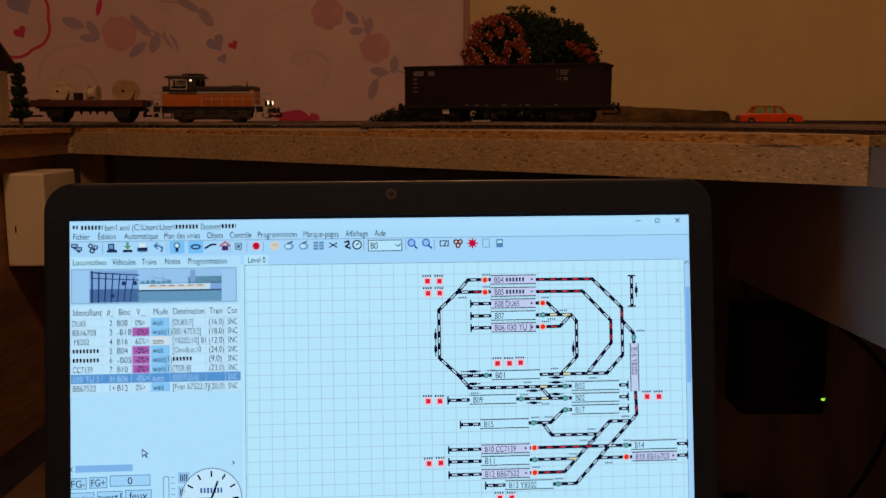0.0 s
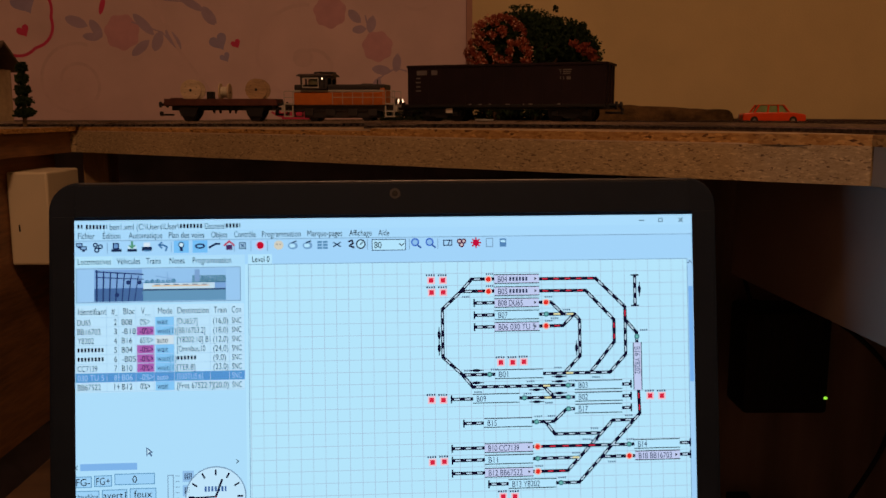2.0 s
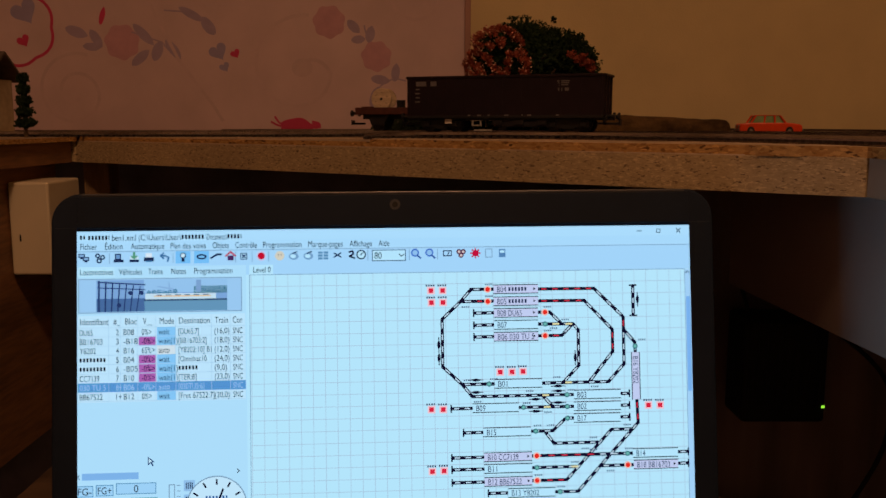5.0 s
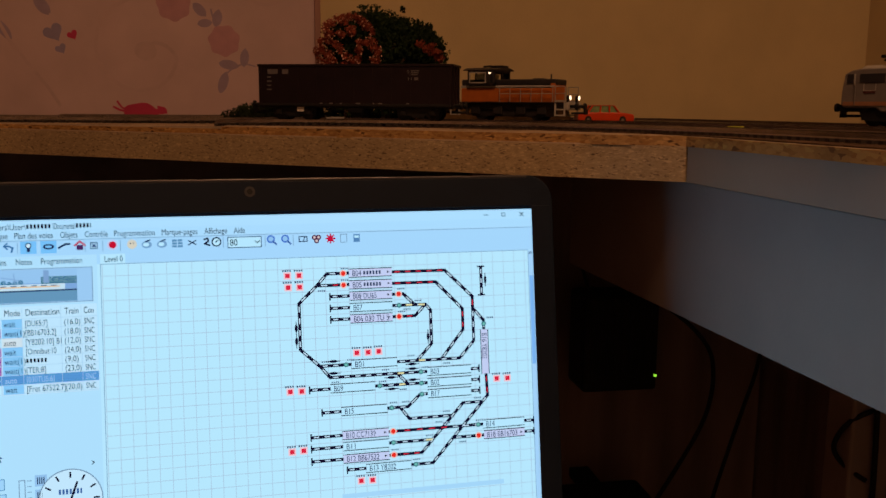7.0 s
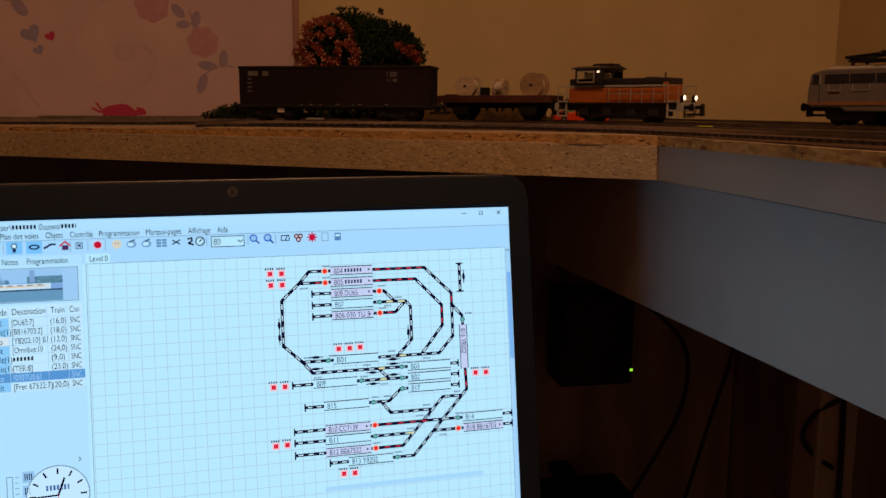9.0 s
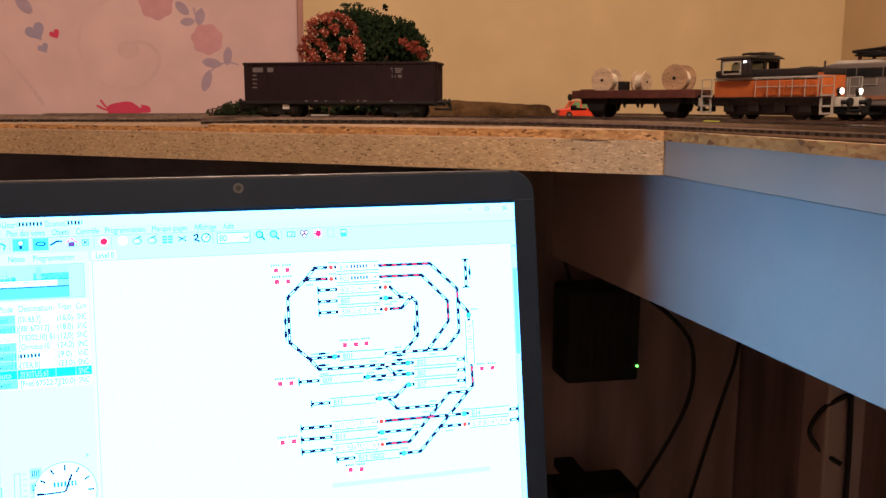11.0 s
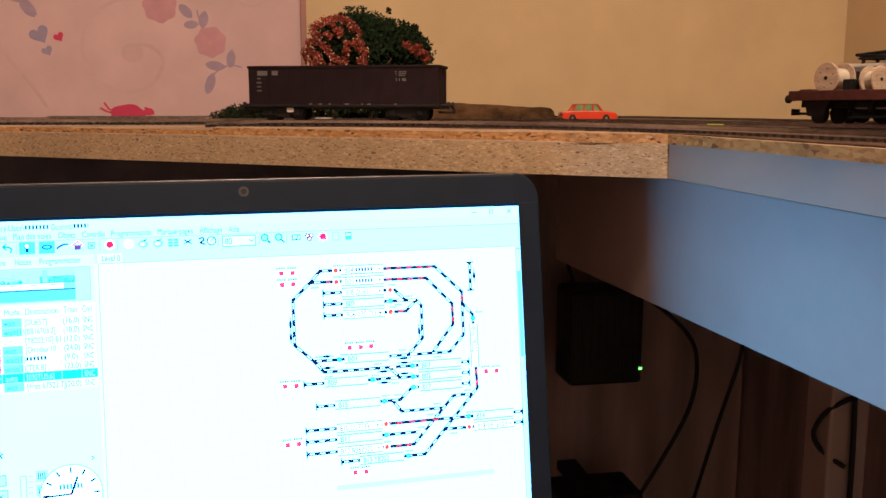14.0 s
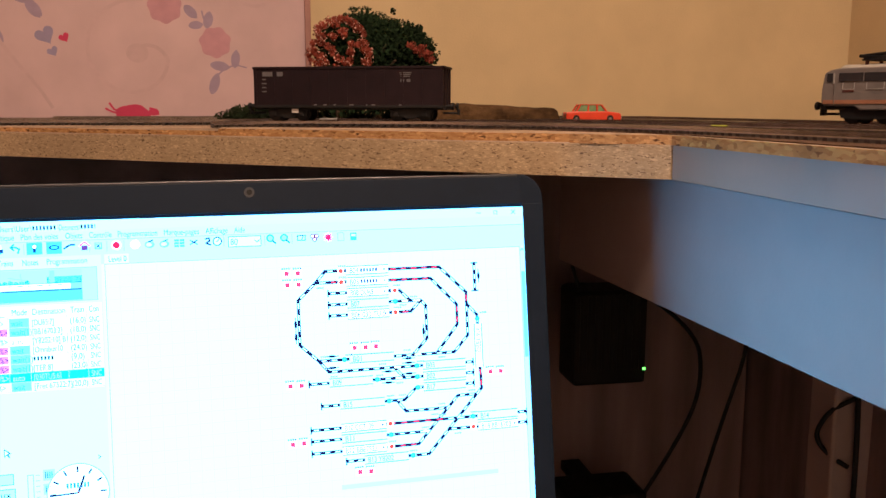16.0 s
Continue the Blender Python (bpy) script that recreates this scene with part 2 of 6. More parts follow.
# ---- the room ----
WALL_Y, BACK_Y, EAST_X, WEST_X, SOUTH_Y, TOP = 1.35, 1.38, 0.985, -1.6, -1.7, 2.4
solo("floor", box(B(), (-0.3, -0.1, -0.05), (3.2, 3.6, 0.1)), M_FLOOR, "brown wooden floor boards under the layout", "floor", "structure")
solo("ceiling", box(B(), (-0.3, -0.1, TOP + 0.05), (3.2, 3.6, 0.1)), M_WHITE, "plain white painted ceiling", "ceiling", "structure")
wall_pink = solo("wall_north", box(B(), ((WEST_X + 0.035) / 2, WALL_Y + 0.06, TOP / 2), (0.035 - WEST_X, 0.12, TOP)), M_PINK, "pink flowered wallpaper wall with swirls and leaves", "wall", "structure")
solo("wall_north_east", box(B(), ((0.035 + EAST_X) / 2, BACK_Y + 0.05, TOP / 2), (EAST_X - 0.035, 0.1, TOP)), M_YELLOW, "plain yellow ochre painted wall", "wall", "structure")
solo("wall_east", box(B(), (EAST_X + 0.05, -0.12, TOP / 2), (0.1, 3.1, TOP)), M_EAST, "plain beige painted side wall", "wall", "structure")
solo("wall_south", box(B(), (-0.3, SOUTH_Y - 0.05, TOP / 2), (2.6, 0.1, TOP)), M_WHITE, "plain pale wall behind the viewer", "wall", "structure")
solo("wall_west", box(B(), (WEST_X - 0.05, -0.12, TOP / 2), (0.1, 3.1, TOP)), M_PINK, "pink papered side wall", "wall", "structure")
solo("trim", box(B(), (0.0385, WALL_Y - 0.004, TOP / 2), (0.009, 0.010, TOP), 0.001), M_TRIM, "dusky pink vertical wallpaper border strip", "trim", "structure")

ceiling_lamp = thing("ceiling_lamp", pose(*LAMP_AT), "round warm ceiling lamp with a diffuser", "lamp")
part("base", rod(B(), (0, 0, 0.0), (0, 0, 0.04), 0.17, 32), M_IVORY, ceiling_lamp)
part("diffuser", rod(B(), (0, 0, -0.03), (0, 0, -0.001), 0.15, 32), M_LAMP, ceiling_lamp, "glowing frosted diffuser")


# prints of the wallpaper, flat on the wall
def blob(bm, cx, cz, rx, rz, turn=0.0, lobes=0, depth=0.0, n=40, tip=0.0):
    pts = []
    for i in range(n):
        a = 2 * math.pi * i / n
        r = 1 + depth * math.cos(lobes * a)
        x, z = rx * r * math.cos(a), rz * r * math.sin(a) * (1 - tip * math.cos(a) ** 8)
        if tip:
            z *= 1 - 0.55 * max(0.0, math.cos(a)) ** 3
        c, s = math.cos(turn), math.sin(turn)
        pts.append((cx + x * c - z * s, cz + x * s + z * c))
    return prism(bm, pts, 0.0, -0.00005)


def heart(bm, cx, cz, r, turn=0.0):
    pts = []
    for i in range(36):
        a = 2 * math.pi * i / 36
        x = r * math.sin(a) ** 3
        z = r * (13 * math.cos(a) - 5 * math.cos(2 * a) - 2 * math.cos(3 * a) - math.cos(4 * a)) / 16
        c, s = math.cos(turn), math.sin(turn)
        pts.append((cx + x * c - z * s, cz + x * s + z * c))
    return prism(bm, pts, 0.0, -0.00005)


def ribbon(bm, pts, w, lift=-0.00005):
    pts = [Vector((p[0], p[1])) for p in pts]
    up, dn = [], []
    for i, p in enumerate(pts):
        d = (pts[min(i + 1, len(pts) - 1)] - pts[max(i - 1, 0)]).normalized()
        k = Vector((-d.y, d.x)) * w / 2
        up.append(bm.verts.new((p.x + k.x, lift, p.y + k.y)))
        dn.append(bm.verts.new((p.x - k.x, lift, p.y - k.y)))
    for i in range(len(pts) - 1):
        bm.faces.new((up[i], dn[i], dn[i + 1], up[i + 1]))
    return bm


PRINTS = [0]


def print_on_wall(name, bm, material, label=""):
    ob = part(name, bm, material, wall_pink, label)
    ob.location = (0, WALL_Y - 0.000005 * PRINTS[0], 0)
    PRINTS[0] += 1
    return ob


for x, z, r in ((-0.100, 1.114, 0.0225), (-0.171, 1.165, 0.024), (-0.485, 1.135, 0.026), (-0.25, 1.24, 0.03), (-0.40, 1.23, 0.026)):
    print_on_wall("flower_print", blob(B(), x, z, r, r, 0.3, 7, 0.06), M_PRFLOWER)
for x, z, l, w, a in ((-0.134, 1.158, 0.013, 0.007, -0.8), (-0.109, 1.147, 0.013, 0.007, 1.35), (-0.127, 1.139, 0.011, 0.006, 0.1),
                      (-0.071, 1.090, 0.014, 0.0065, 1.45), (-0.094, 1.079, 0.015, 0.007, -0.15), (-0.103, 1.053, 0.017, 0.007, 1.25),
                      (-0.352, 1.160, 0.016, 0.006, -0.9), (-0.553, 1.150, 0.018, 0.008, -0.35), (-0.524, 1.140, 0.016, 0.007, -1.0),
                      (-0.531, 1.128, 0.014, 0.006, -0.1), (-0.452, 1.146, 0.022, 0.007, -0.8), (-0.432, 1.122, 0.016, 0.008, 1.2),
                      (-0.408, 1.124, 0.018, 0.007, -0.9), (-0.458, 1.112, 0.018, 0.007, 0.7), (-0.378, 1.176, 0.022, 0.006, -0.5),
                      (-0.354, 1.157, 0.015, 0.007, -0.9)):
    print_on_wall("leaf_print", blob(B(), x, z, l, w, a, tip=0.5), M_PRLEAF)
for pts in (((-0.055, 1.077), (-0.070, 1.081), (-0.085, 1.077), (-0.098, 1.066)), ((-0.118, 1.160), (-0.116, 1.150), (-0.113, 1.142)),
            ((-0.405, 1.112), (-0.425, 1.135), (-0.452, 1.144), (-0.47, 1.15)), ((-0.42, 1.182), (-0.39, 1.18), (-0.36, 1.165))):
    print_on_wall("stem_print", ribbon(B(), pts, 0.0022), M_PRLEAF)
for x, z, r in ((-0.340, 1.121, 0.014), (-0.331, 1.098, 0.008), (-0.630, 1.180, 0.020)):
    print_on_wall("heart_print", heart(B(), x, z, r, 0.5), M_PRHEART)
for x, z, r in ((-0.314, 1.118, 0.0075), (-0.634, 1.137, 0.010)):
    print_on_wall("heart_print", heart(B(), x, z, r, 0.5), M_PRRED, "small crimson heart print")
for cx, cz, r0, turns in ((-0.034, 1.205, 0.055, 1.4), (-0.30, 1.25, 0.06, 1.8), (-0.56, 1.06, 0.06, 1.7)):
    pts = []
    for i in range(90):
        k = i / 89
        a = 1.2 + turns * 2 * math.pi * k
        r = r0 * (1 - 0.85 * k)
        pts.append((cx + r * math.cos(a), cz + r * math.sin(a)))
    print_on_wall("swirl_print", ribbon(B(), pts, 0.005), M_PRSWIRL)
pts = []
for i in range(70):
    k = i / 69
    a = radians(80 + 330 * k)
    r = 0.080 - 0.042 * k - 0.024 * max(0.0, (k - 0.82) / 0.18)
    pts.append((-0.215 + r * math.cos(a), 1.096 + r * math.sin(a)))
print_on_wall("swirl_print", ribbon(B(), pts, 0.0055), M_PRSWIRL)
print_on_wall("swirl_print", blob(B(), -0.213, 1.097, 0.016, 0.014), M_PRSWIRL)
print_on_wall("swirl_print", ribbon(B(), [(-0.44, 1.19), (-0.42, 1.149), (-0.400, 1.108), (-0.376, 1.075), (-0.352, 1.043), (-0.336, 1.016)], 0.005), M_PRSWIRL)
pts = []
for i in range(64):
    a = math.radians(-200 + 250 * i / 63)
    r = 0.052 * (1 + 0.10 * abs(math.sin(a * 3.0)))
    pts.append((-0.643 + r * math.cos(a), 1.157 + r * math.sin(a)))
print_on_wall("scalloped_print", ribbon(B(), pts, 0.0045), M_PRRED, "crimson scalloped outline print")
print_on_wall("leaf_print", blob(B(), -0.513, 1.174, 0.014, 0.004, 1.3, tip=0.5), M_PRRED)
print_on_wall("bird_print", blob(B(), -0.194, 1.010, 0.008, 0.005, 0.0), M_PRRED)
print_on_wall("bird_print", blob(B(), -0.224, 1.007, 0.025, 0.0145, 0.0, 5, 0.05), M_PRRED, "crimson bird-like print low on the wall")
for pts in (((-0.243, 1.010), (-0.251, 1.015), (-0.257, 1.024)), ((-0.243, 1.008), (-0.254, 1.011), (-0.263, 1.016)),
            ((-0.200, 1.016), (-0.190, 1.014), (-0.187, 1.006))):
    print_on_wall("bird_print", ribbon(B(), pts, 0.003), M_PRRED)

# ---- the layout boards ----
CHIP0, CHIP1, CORK1 = 0.9755, 0.9965, 1.0022
LEFT_DROP = 0.0017
A, C = (-0.368, 0.877), (0.222, 0.460)


def board(name, pts, z0, z1, material, label, cat, kind="structure"):
    bm = prism(B(), pts, z0, z1, "z")
    return solo(name, bm, material, label, cat, kind)


DIAG = [A, C, (0.60, C[1]), (0.60, WALL_Y - 0.01), (0.0, WALL_Y - 0.01), (-1.2, WALL_Y - 0.01), (-1.2, A[1])]
WING = [(C[0] + 0.0008, C[1] - 0.0008), (C[0] + 0.0042, -0.55), (0.60, -0.55), (0.60, C[1] - 0.0008)]
LEFT = [(A[0] - 0.004, A[1] - 0.003), (-1.2, A[1] - 0.003), (-1.2, -0.3), (A[0] - 0.02, -0.3)]
board("layout_board", DIAG, CHIP0, CHIP1, M_CHIP, "raw chipboard layout base with a sawn edge", "board")
board("side_board", WING, CHIP0, CHIP1, M_STRIP, "grey melamine covered side board of the layout, lamp warmth in its colour", "board")
board("side_board", LEFT, CHIP0, CHIP1, M_WOOD, "brown wooden side board of the layout", "board")
# the cork sheet has an uneven cut edge
random.seed(4)


def ragged(p, q, n, amp):
    out = []
    d = (Vector(q) - Vector(p)).normalized()
    k = Vector((-d.y, d.x))
    for i in range(n):
        f = i / n
        v = Vector(p).lerp(Vector(q), f) + k * random.uniform(-amp, amp)
        out.append((v.x, v.y))
    return out


edge = ragged((A[0] + 0.0015, A[1] + 0.002), (C[0] - 0.002, C[1] + 0.0016), 70, 0.0012)
CORK = edge + ragged((C[0] + 0.0002, C[1]), (C[0] + 0.003, -0.55), 70, 0.0005) + [(0.60, -0.55), (0.60, WALL_Y - 0.012), (-1.2, WALL_Y - 0.012), (-1.2, -0.3), (A[0] - 0.022, -0.3)]
cork = board("cork_sheet", CORK, CHIP1 - 0.0003, CORK1 - LEFT_DROP, M_CORK, "thin cork sheet glued on the boards, ragged edge", "cork sheet")
cork.data.materials.append(M_CORKTOP)
cork.data.materials.append(M_CORKWARM)
for p in cork.data.polygons:
    if abs(p.normal.z) > 0.9:
        p.material_index = 1
    # west-facing wing edge takes the cork with warm light in its colour
    elif p.normal.x < -0.8 and p.center.y < C[1]:
        p.material_index = 2

STEP_X = -0.06
upper = [p for p in edge if p[0] > STEP_X]
upper += [p for p in CORK[len(edge):len(edge) + 70]] + [(0.60, -0.55), (0.60, WALL_Y - 0.012), (STEP_X, WALL_Y - 0.012)]
cork2 = board("cork_sheet", upper, CORK1 - LEFT_DROP - 0.0002, CORK1, M_CORK, "second thin cork sheet under the curving tracks", "cork sheet")
cork2.data.materials.append(M_CORKTOP)
cork2.data.materials.append(M_CORKWARM)
for p in cork2.data.polygons:
    if abs(p.normal.z) > 0.9:
        p.material_index = 1
    # same warm-lit cork colour on the upper sheet's west-facing edge
    elif p.normal.x < -0.8 and p.center.y < C[1]:
        p.material_index = 2

lip_n = Vector((C[1] - A[1], A[0] - C[0])).normalized() * 0.00008
solo("trim", prism(B(), [(A[0] + lip_n.x, A[1] + lip_n.y), (0.17 + lip_n.x, A[1] + (C[1] - A[1]) * (0.17 - A[0]) / (C[0] - A[0]) + lip_n.y), (0.17 - lip_n.x, A[1] + (C[1] - A[1]) * (0.17 - A[0]) / (C[0] - A[0]) - lip_n.y), (A[0] - lip_n.x, A[1] - lip_n.y)], CHIP1 - 0.0004, CHIP1 + 0.0004, "z"), M_SPOOL, "pale sawn lip along the top of the board edge", "trim", "structure")
solo("fascia_panel", prism(B(), [(-0.51, 0.9175), (0.68, 0.8880), (0.68, CHIP0 - 0.0009), (-0.51, CHIP0 - 0.0009)], C[0] + 0.0045, C[0] + 0.0225, "x"), M_GREY, "grey melamine fascia panel below the side board", "panel", "structure")
solo("fascia_panel", box(B(), (A[0] - 0.028, 0.29, CHIP0 - 0.13), (0.018, 1.16, 0.258), 0.0006), M_WOOD, "brown wooden fascia panel below the side board", "panel", "structure")
solo("corner_post", box(B(), (A[0] + 0.012, A[1] + 0.03, CHIP0 / 2), (0.026, 0.03, CHIP0 - 0.0006), 0.002), M_POST, "pale brown wooden corner post under the board", "post", "structure")
# added panel; its blue stands for haze over the dark gap
solo("back_panel", box(B(), (-0.1, 1.30, 0.48), (2.0, 0.02, 0.96)), M_HAZE, "added board closing the space under the layout, blue haze in its colour", "panel", "structure")
solo("wood_panel", box(B(), (0.55, 0.56, 0.487), (0.02, 1.4, 0.974)), M_WOODH, "dull brown wooden panel under the side board", "panel", "structure")
solo("wood_panel", box(B(), (0.36, 0.90, 0.487), (0.35, 0.02, 0.974)), M_WOODH, "dull brown wooden panel under the layout", "panel", "structure")
leg = solo("support_leg", box(B(), (0.395, 0.52, 0.487), (0.032, 0.03, 0.974), 0.002), M_GREY, "grey square support leg with cables tied round it", "leg", "structure")
DESK = 0.735
desk = solo("desk", box(B(), (-0.085, 0.30, DESK - 0.0125), (0.48, 0.95, 0.025), 0.003), M_DESK, "dark wooden desk top below the laptop", "desk")
for x, y in ((-0.30, -0.14), (0.13, -0.14), (-0.30, 0.74), (0.13, 0.74)):
    part("leg", box(B(), (x, y, (DESK - 0.025) / 2), (0.04, 0.04, DESK - 0.025), 0.003), M_DESK, desk)


# ---- tracks ----
def line_of(x, y, heads, step=0.004):
    """A track's centre line: start and (length, heading in degrees) knots, heading linear between them."""
    out, s = [], heads[0][0]
    while s <= heads[-1][0]:
        for (s0, a0), (s1, a1) in zip(heads, heads[1:]):
            if s0 <= s <= s1:
                a = a0 + (a1 - a0) * (s - s0) / (s1 - s0)
                break
        out.append((s, x, y, a))
        x += step * math.cos(radians(a))
        y += step * math.sin(radians(a))
        s += step
    return out


def on_line(line, s):
    k = (s - line[0][0]) / (line[1][0] - line[0][0])
    i = max(0, min(len(line) - 2, int(k)))
    f = k - i
    return [line[i][j] + f * (line[i + 1][j] - line[i][j]) for j in range(4)]


RAIL_TOP = CORK1 + 0.0052
MAIN = line_of(-0.70, 0.885, [(-0.571, 0), (-0.10, -1), (0.0, -6), (0.47, -50), (0.62, -70), (0.75, -86), (1.25, -91)])
FRONT = line_of(-0.063, 0.722, [(0, -15), (0.11, -20.5), (0.20, -30), (0.33, -62), (0.45, -82), (0.95, -90)])
YARD = line_of(0.235, 0.80, [(0, -52), (0.25, -62), (0.36, -66), (0.5, -74), (0.7, -88), (1.2, -90)])
OUTER = line_of(-0.30, 1.20, [(0, 0), (0.30, -3), (0.6, -28), (0.85, -75), (1.0, -86), (1.6, -90)])
REAR = line_of(-1.0, 1.06, [(0, 0), (0.62, -2), (0.95, -12)])


def drop(x):
    return -LEFT_DROP * max(0.0, min(1.0, (0.0 - x) / 0.12))


def track(line, label):
    th = thing("railway_track", pose(0, 0, 0), label, "track", "model railway tracks")
    ties = B()
    n = int((line[-1][0] - line[0][0]) / 0.0068)
    for i in range(n):
        s, x, y, a = on_line(line, line[0][0] + 0.003 + i * 0.0068)
        m = Matrix.Translation((x, y, CORK1 + 0.0012 + drop(x))) @ Matrix.Rotation(radians(a), 4, "Z") @ Matrix.Diagonal((0.0032, 0.030, 0.0022, 1))
        bmesh.ops.create_cube(ties, size=1.0, matrix=m)
    tagged(part("sleeper_strip", ties, M_TIE, th, "dark brown plastic sleepers"), kind="stuff")
    for side in (-1, 1):
        bm = B()
        prev = None
        for s, x, y, a in line[::2]:
            nx, ny = -math.sin(radians(a)), math.cos(radians(a))
            ring = []
            for o, z in ((-0.0011, 0.0023), (-0.0004, 0.0030), (-0.0005, 0.0052), (0.0005, 0.0052), (0.0004, 0.0030), (0.0011, 0.0023)):
                q = side * 0.0087 + o
                ring.append(bm.verts.new((x + nx * q, y + ny * q, CORK1 + z + drop(x))))
            if prev:
                for i in range(6):
                    bm.faces.new((prev[i], prev[(i + 1) % 6], ring[(i + 1) % 6], ring[i]))
            prev = ring
        bmesh.ops.recalc_face_normals(bm, faces=bm.faces)
        part("rail", bm, M_RAIL, th, "worn nickel rail")
    return th


track(MAIN, "curving model railway track with dark sleepers, main line")
track(FRONT, "model railway siding beside the board edge, worn rails")
track(YARD, "model railway yard track under the grey locomotive")
track(OUTER, "outer curving model railway track by the yellow wall")
track(REAR, "straight model railway track by the papered wall")
ground = B()
prism(ground, [(0.02, 1.0), (0.25, 0.98), (0.42, 0.86), (0.50, 0.70), (0.53, 0.2), (0.53, -0.5), (0.585, -0.5), (0.585, 1.32), (-0.1, 1.32), (-0.1, 1.26)], CORK1 - 0.001, CORK1 + 0.0022, "z")
near = prism(B(), [(-0.04, 0.705), (0.08, 0.655), (0.17, 0.585), (0.222, 0.495), (0.2275, 0.44), (0.231, -0.54), (0.527, -0.54), (0.527, 0.2), (0.497, 0.698), (0.42, 0.855), (0.25, 0.975), (0.02, 0.995), (-0.07, 0.84)], CORK1 - 0.001, CORK1 + 0.0007, "z")
solo("ground_scatter", near, M_GROUND, "dark brown scatter material under the curving tracks", "ground cover", "structure")
solo("ground_scatter", ground, M_GROUND, "dark brown scatter material glued between the tracks", "ground cover", "structure")


# ---- wheels, couplers and buffers shared by the rolling stock ----
def wheel(parent, x, z_r, half=0.0083, material=None):
    for side in (-1, 1):
        bm = rod(B(), (x, side * half, z_r), (x, side * (half + 0.0022), z_r), z_r, 20)
        rod(bm, (x, side * (half - 0.0004), z_r), (x, side * (half + 0.0002), z_r), z_r + 0.0006, 20)
        part("wheel", bm, material or M_BLACK, parent)


def buffers(parent, x, z, out, material=M_BLACK):
    for side in (-1, 1):
        bm = rod(B(), (x, side * 0.010, z), (x + out * 0.75, side * 0.010, z), 0.0014, 10)
        rod(bm, (x + out * 0.75, side * 0.010, z), (x + out, side * 0.010, z), 0.0029, 14)
        part("buffer", bm, material, parent)


def coupler(parent, x, d, material=M_BLACK):
    bm = box(B(), (x + d * 0.005, 0, 0.0065), (0.012, 0.0035, 0.0018), 0.0004)
    box(bm, (x + d * 0.0115, 0, 0.0075), (0.0014, 0.007, 0.0045))
    part("coupler", bm, material, parent)


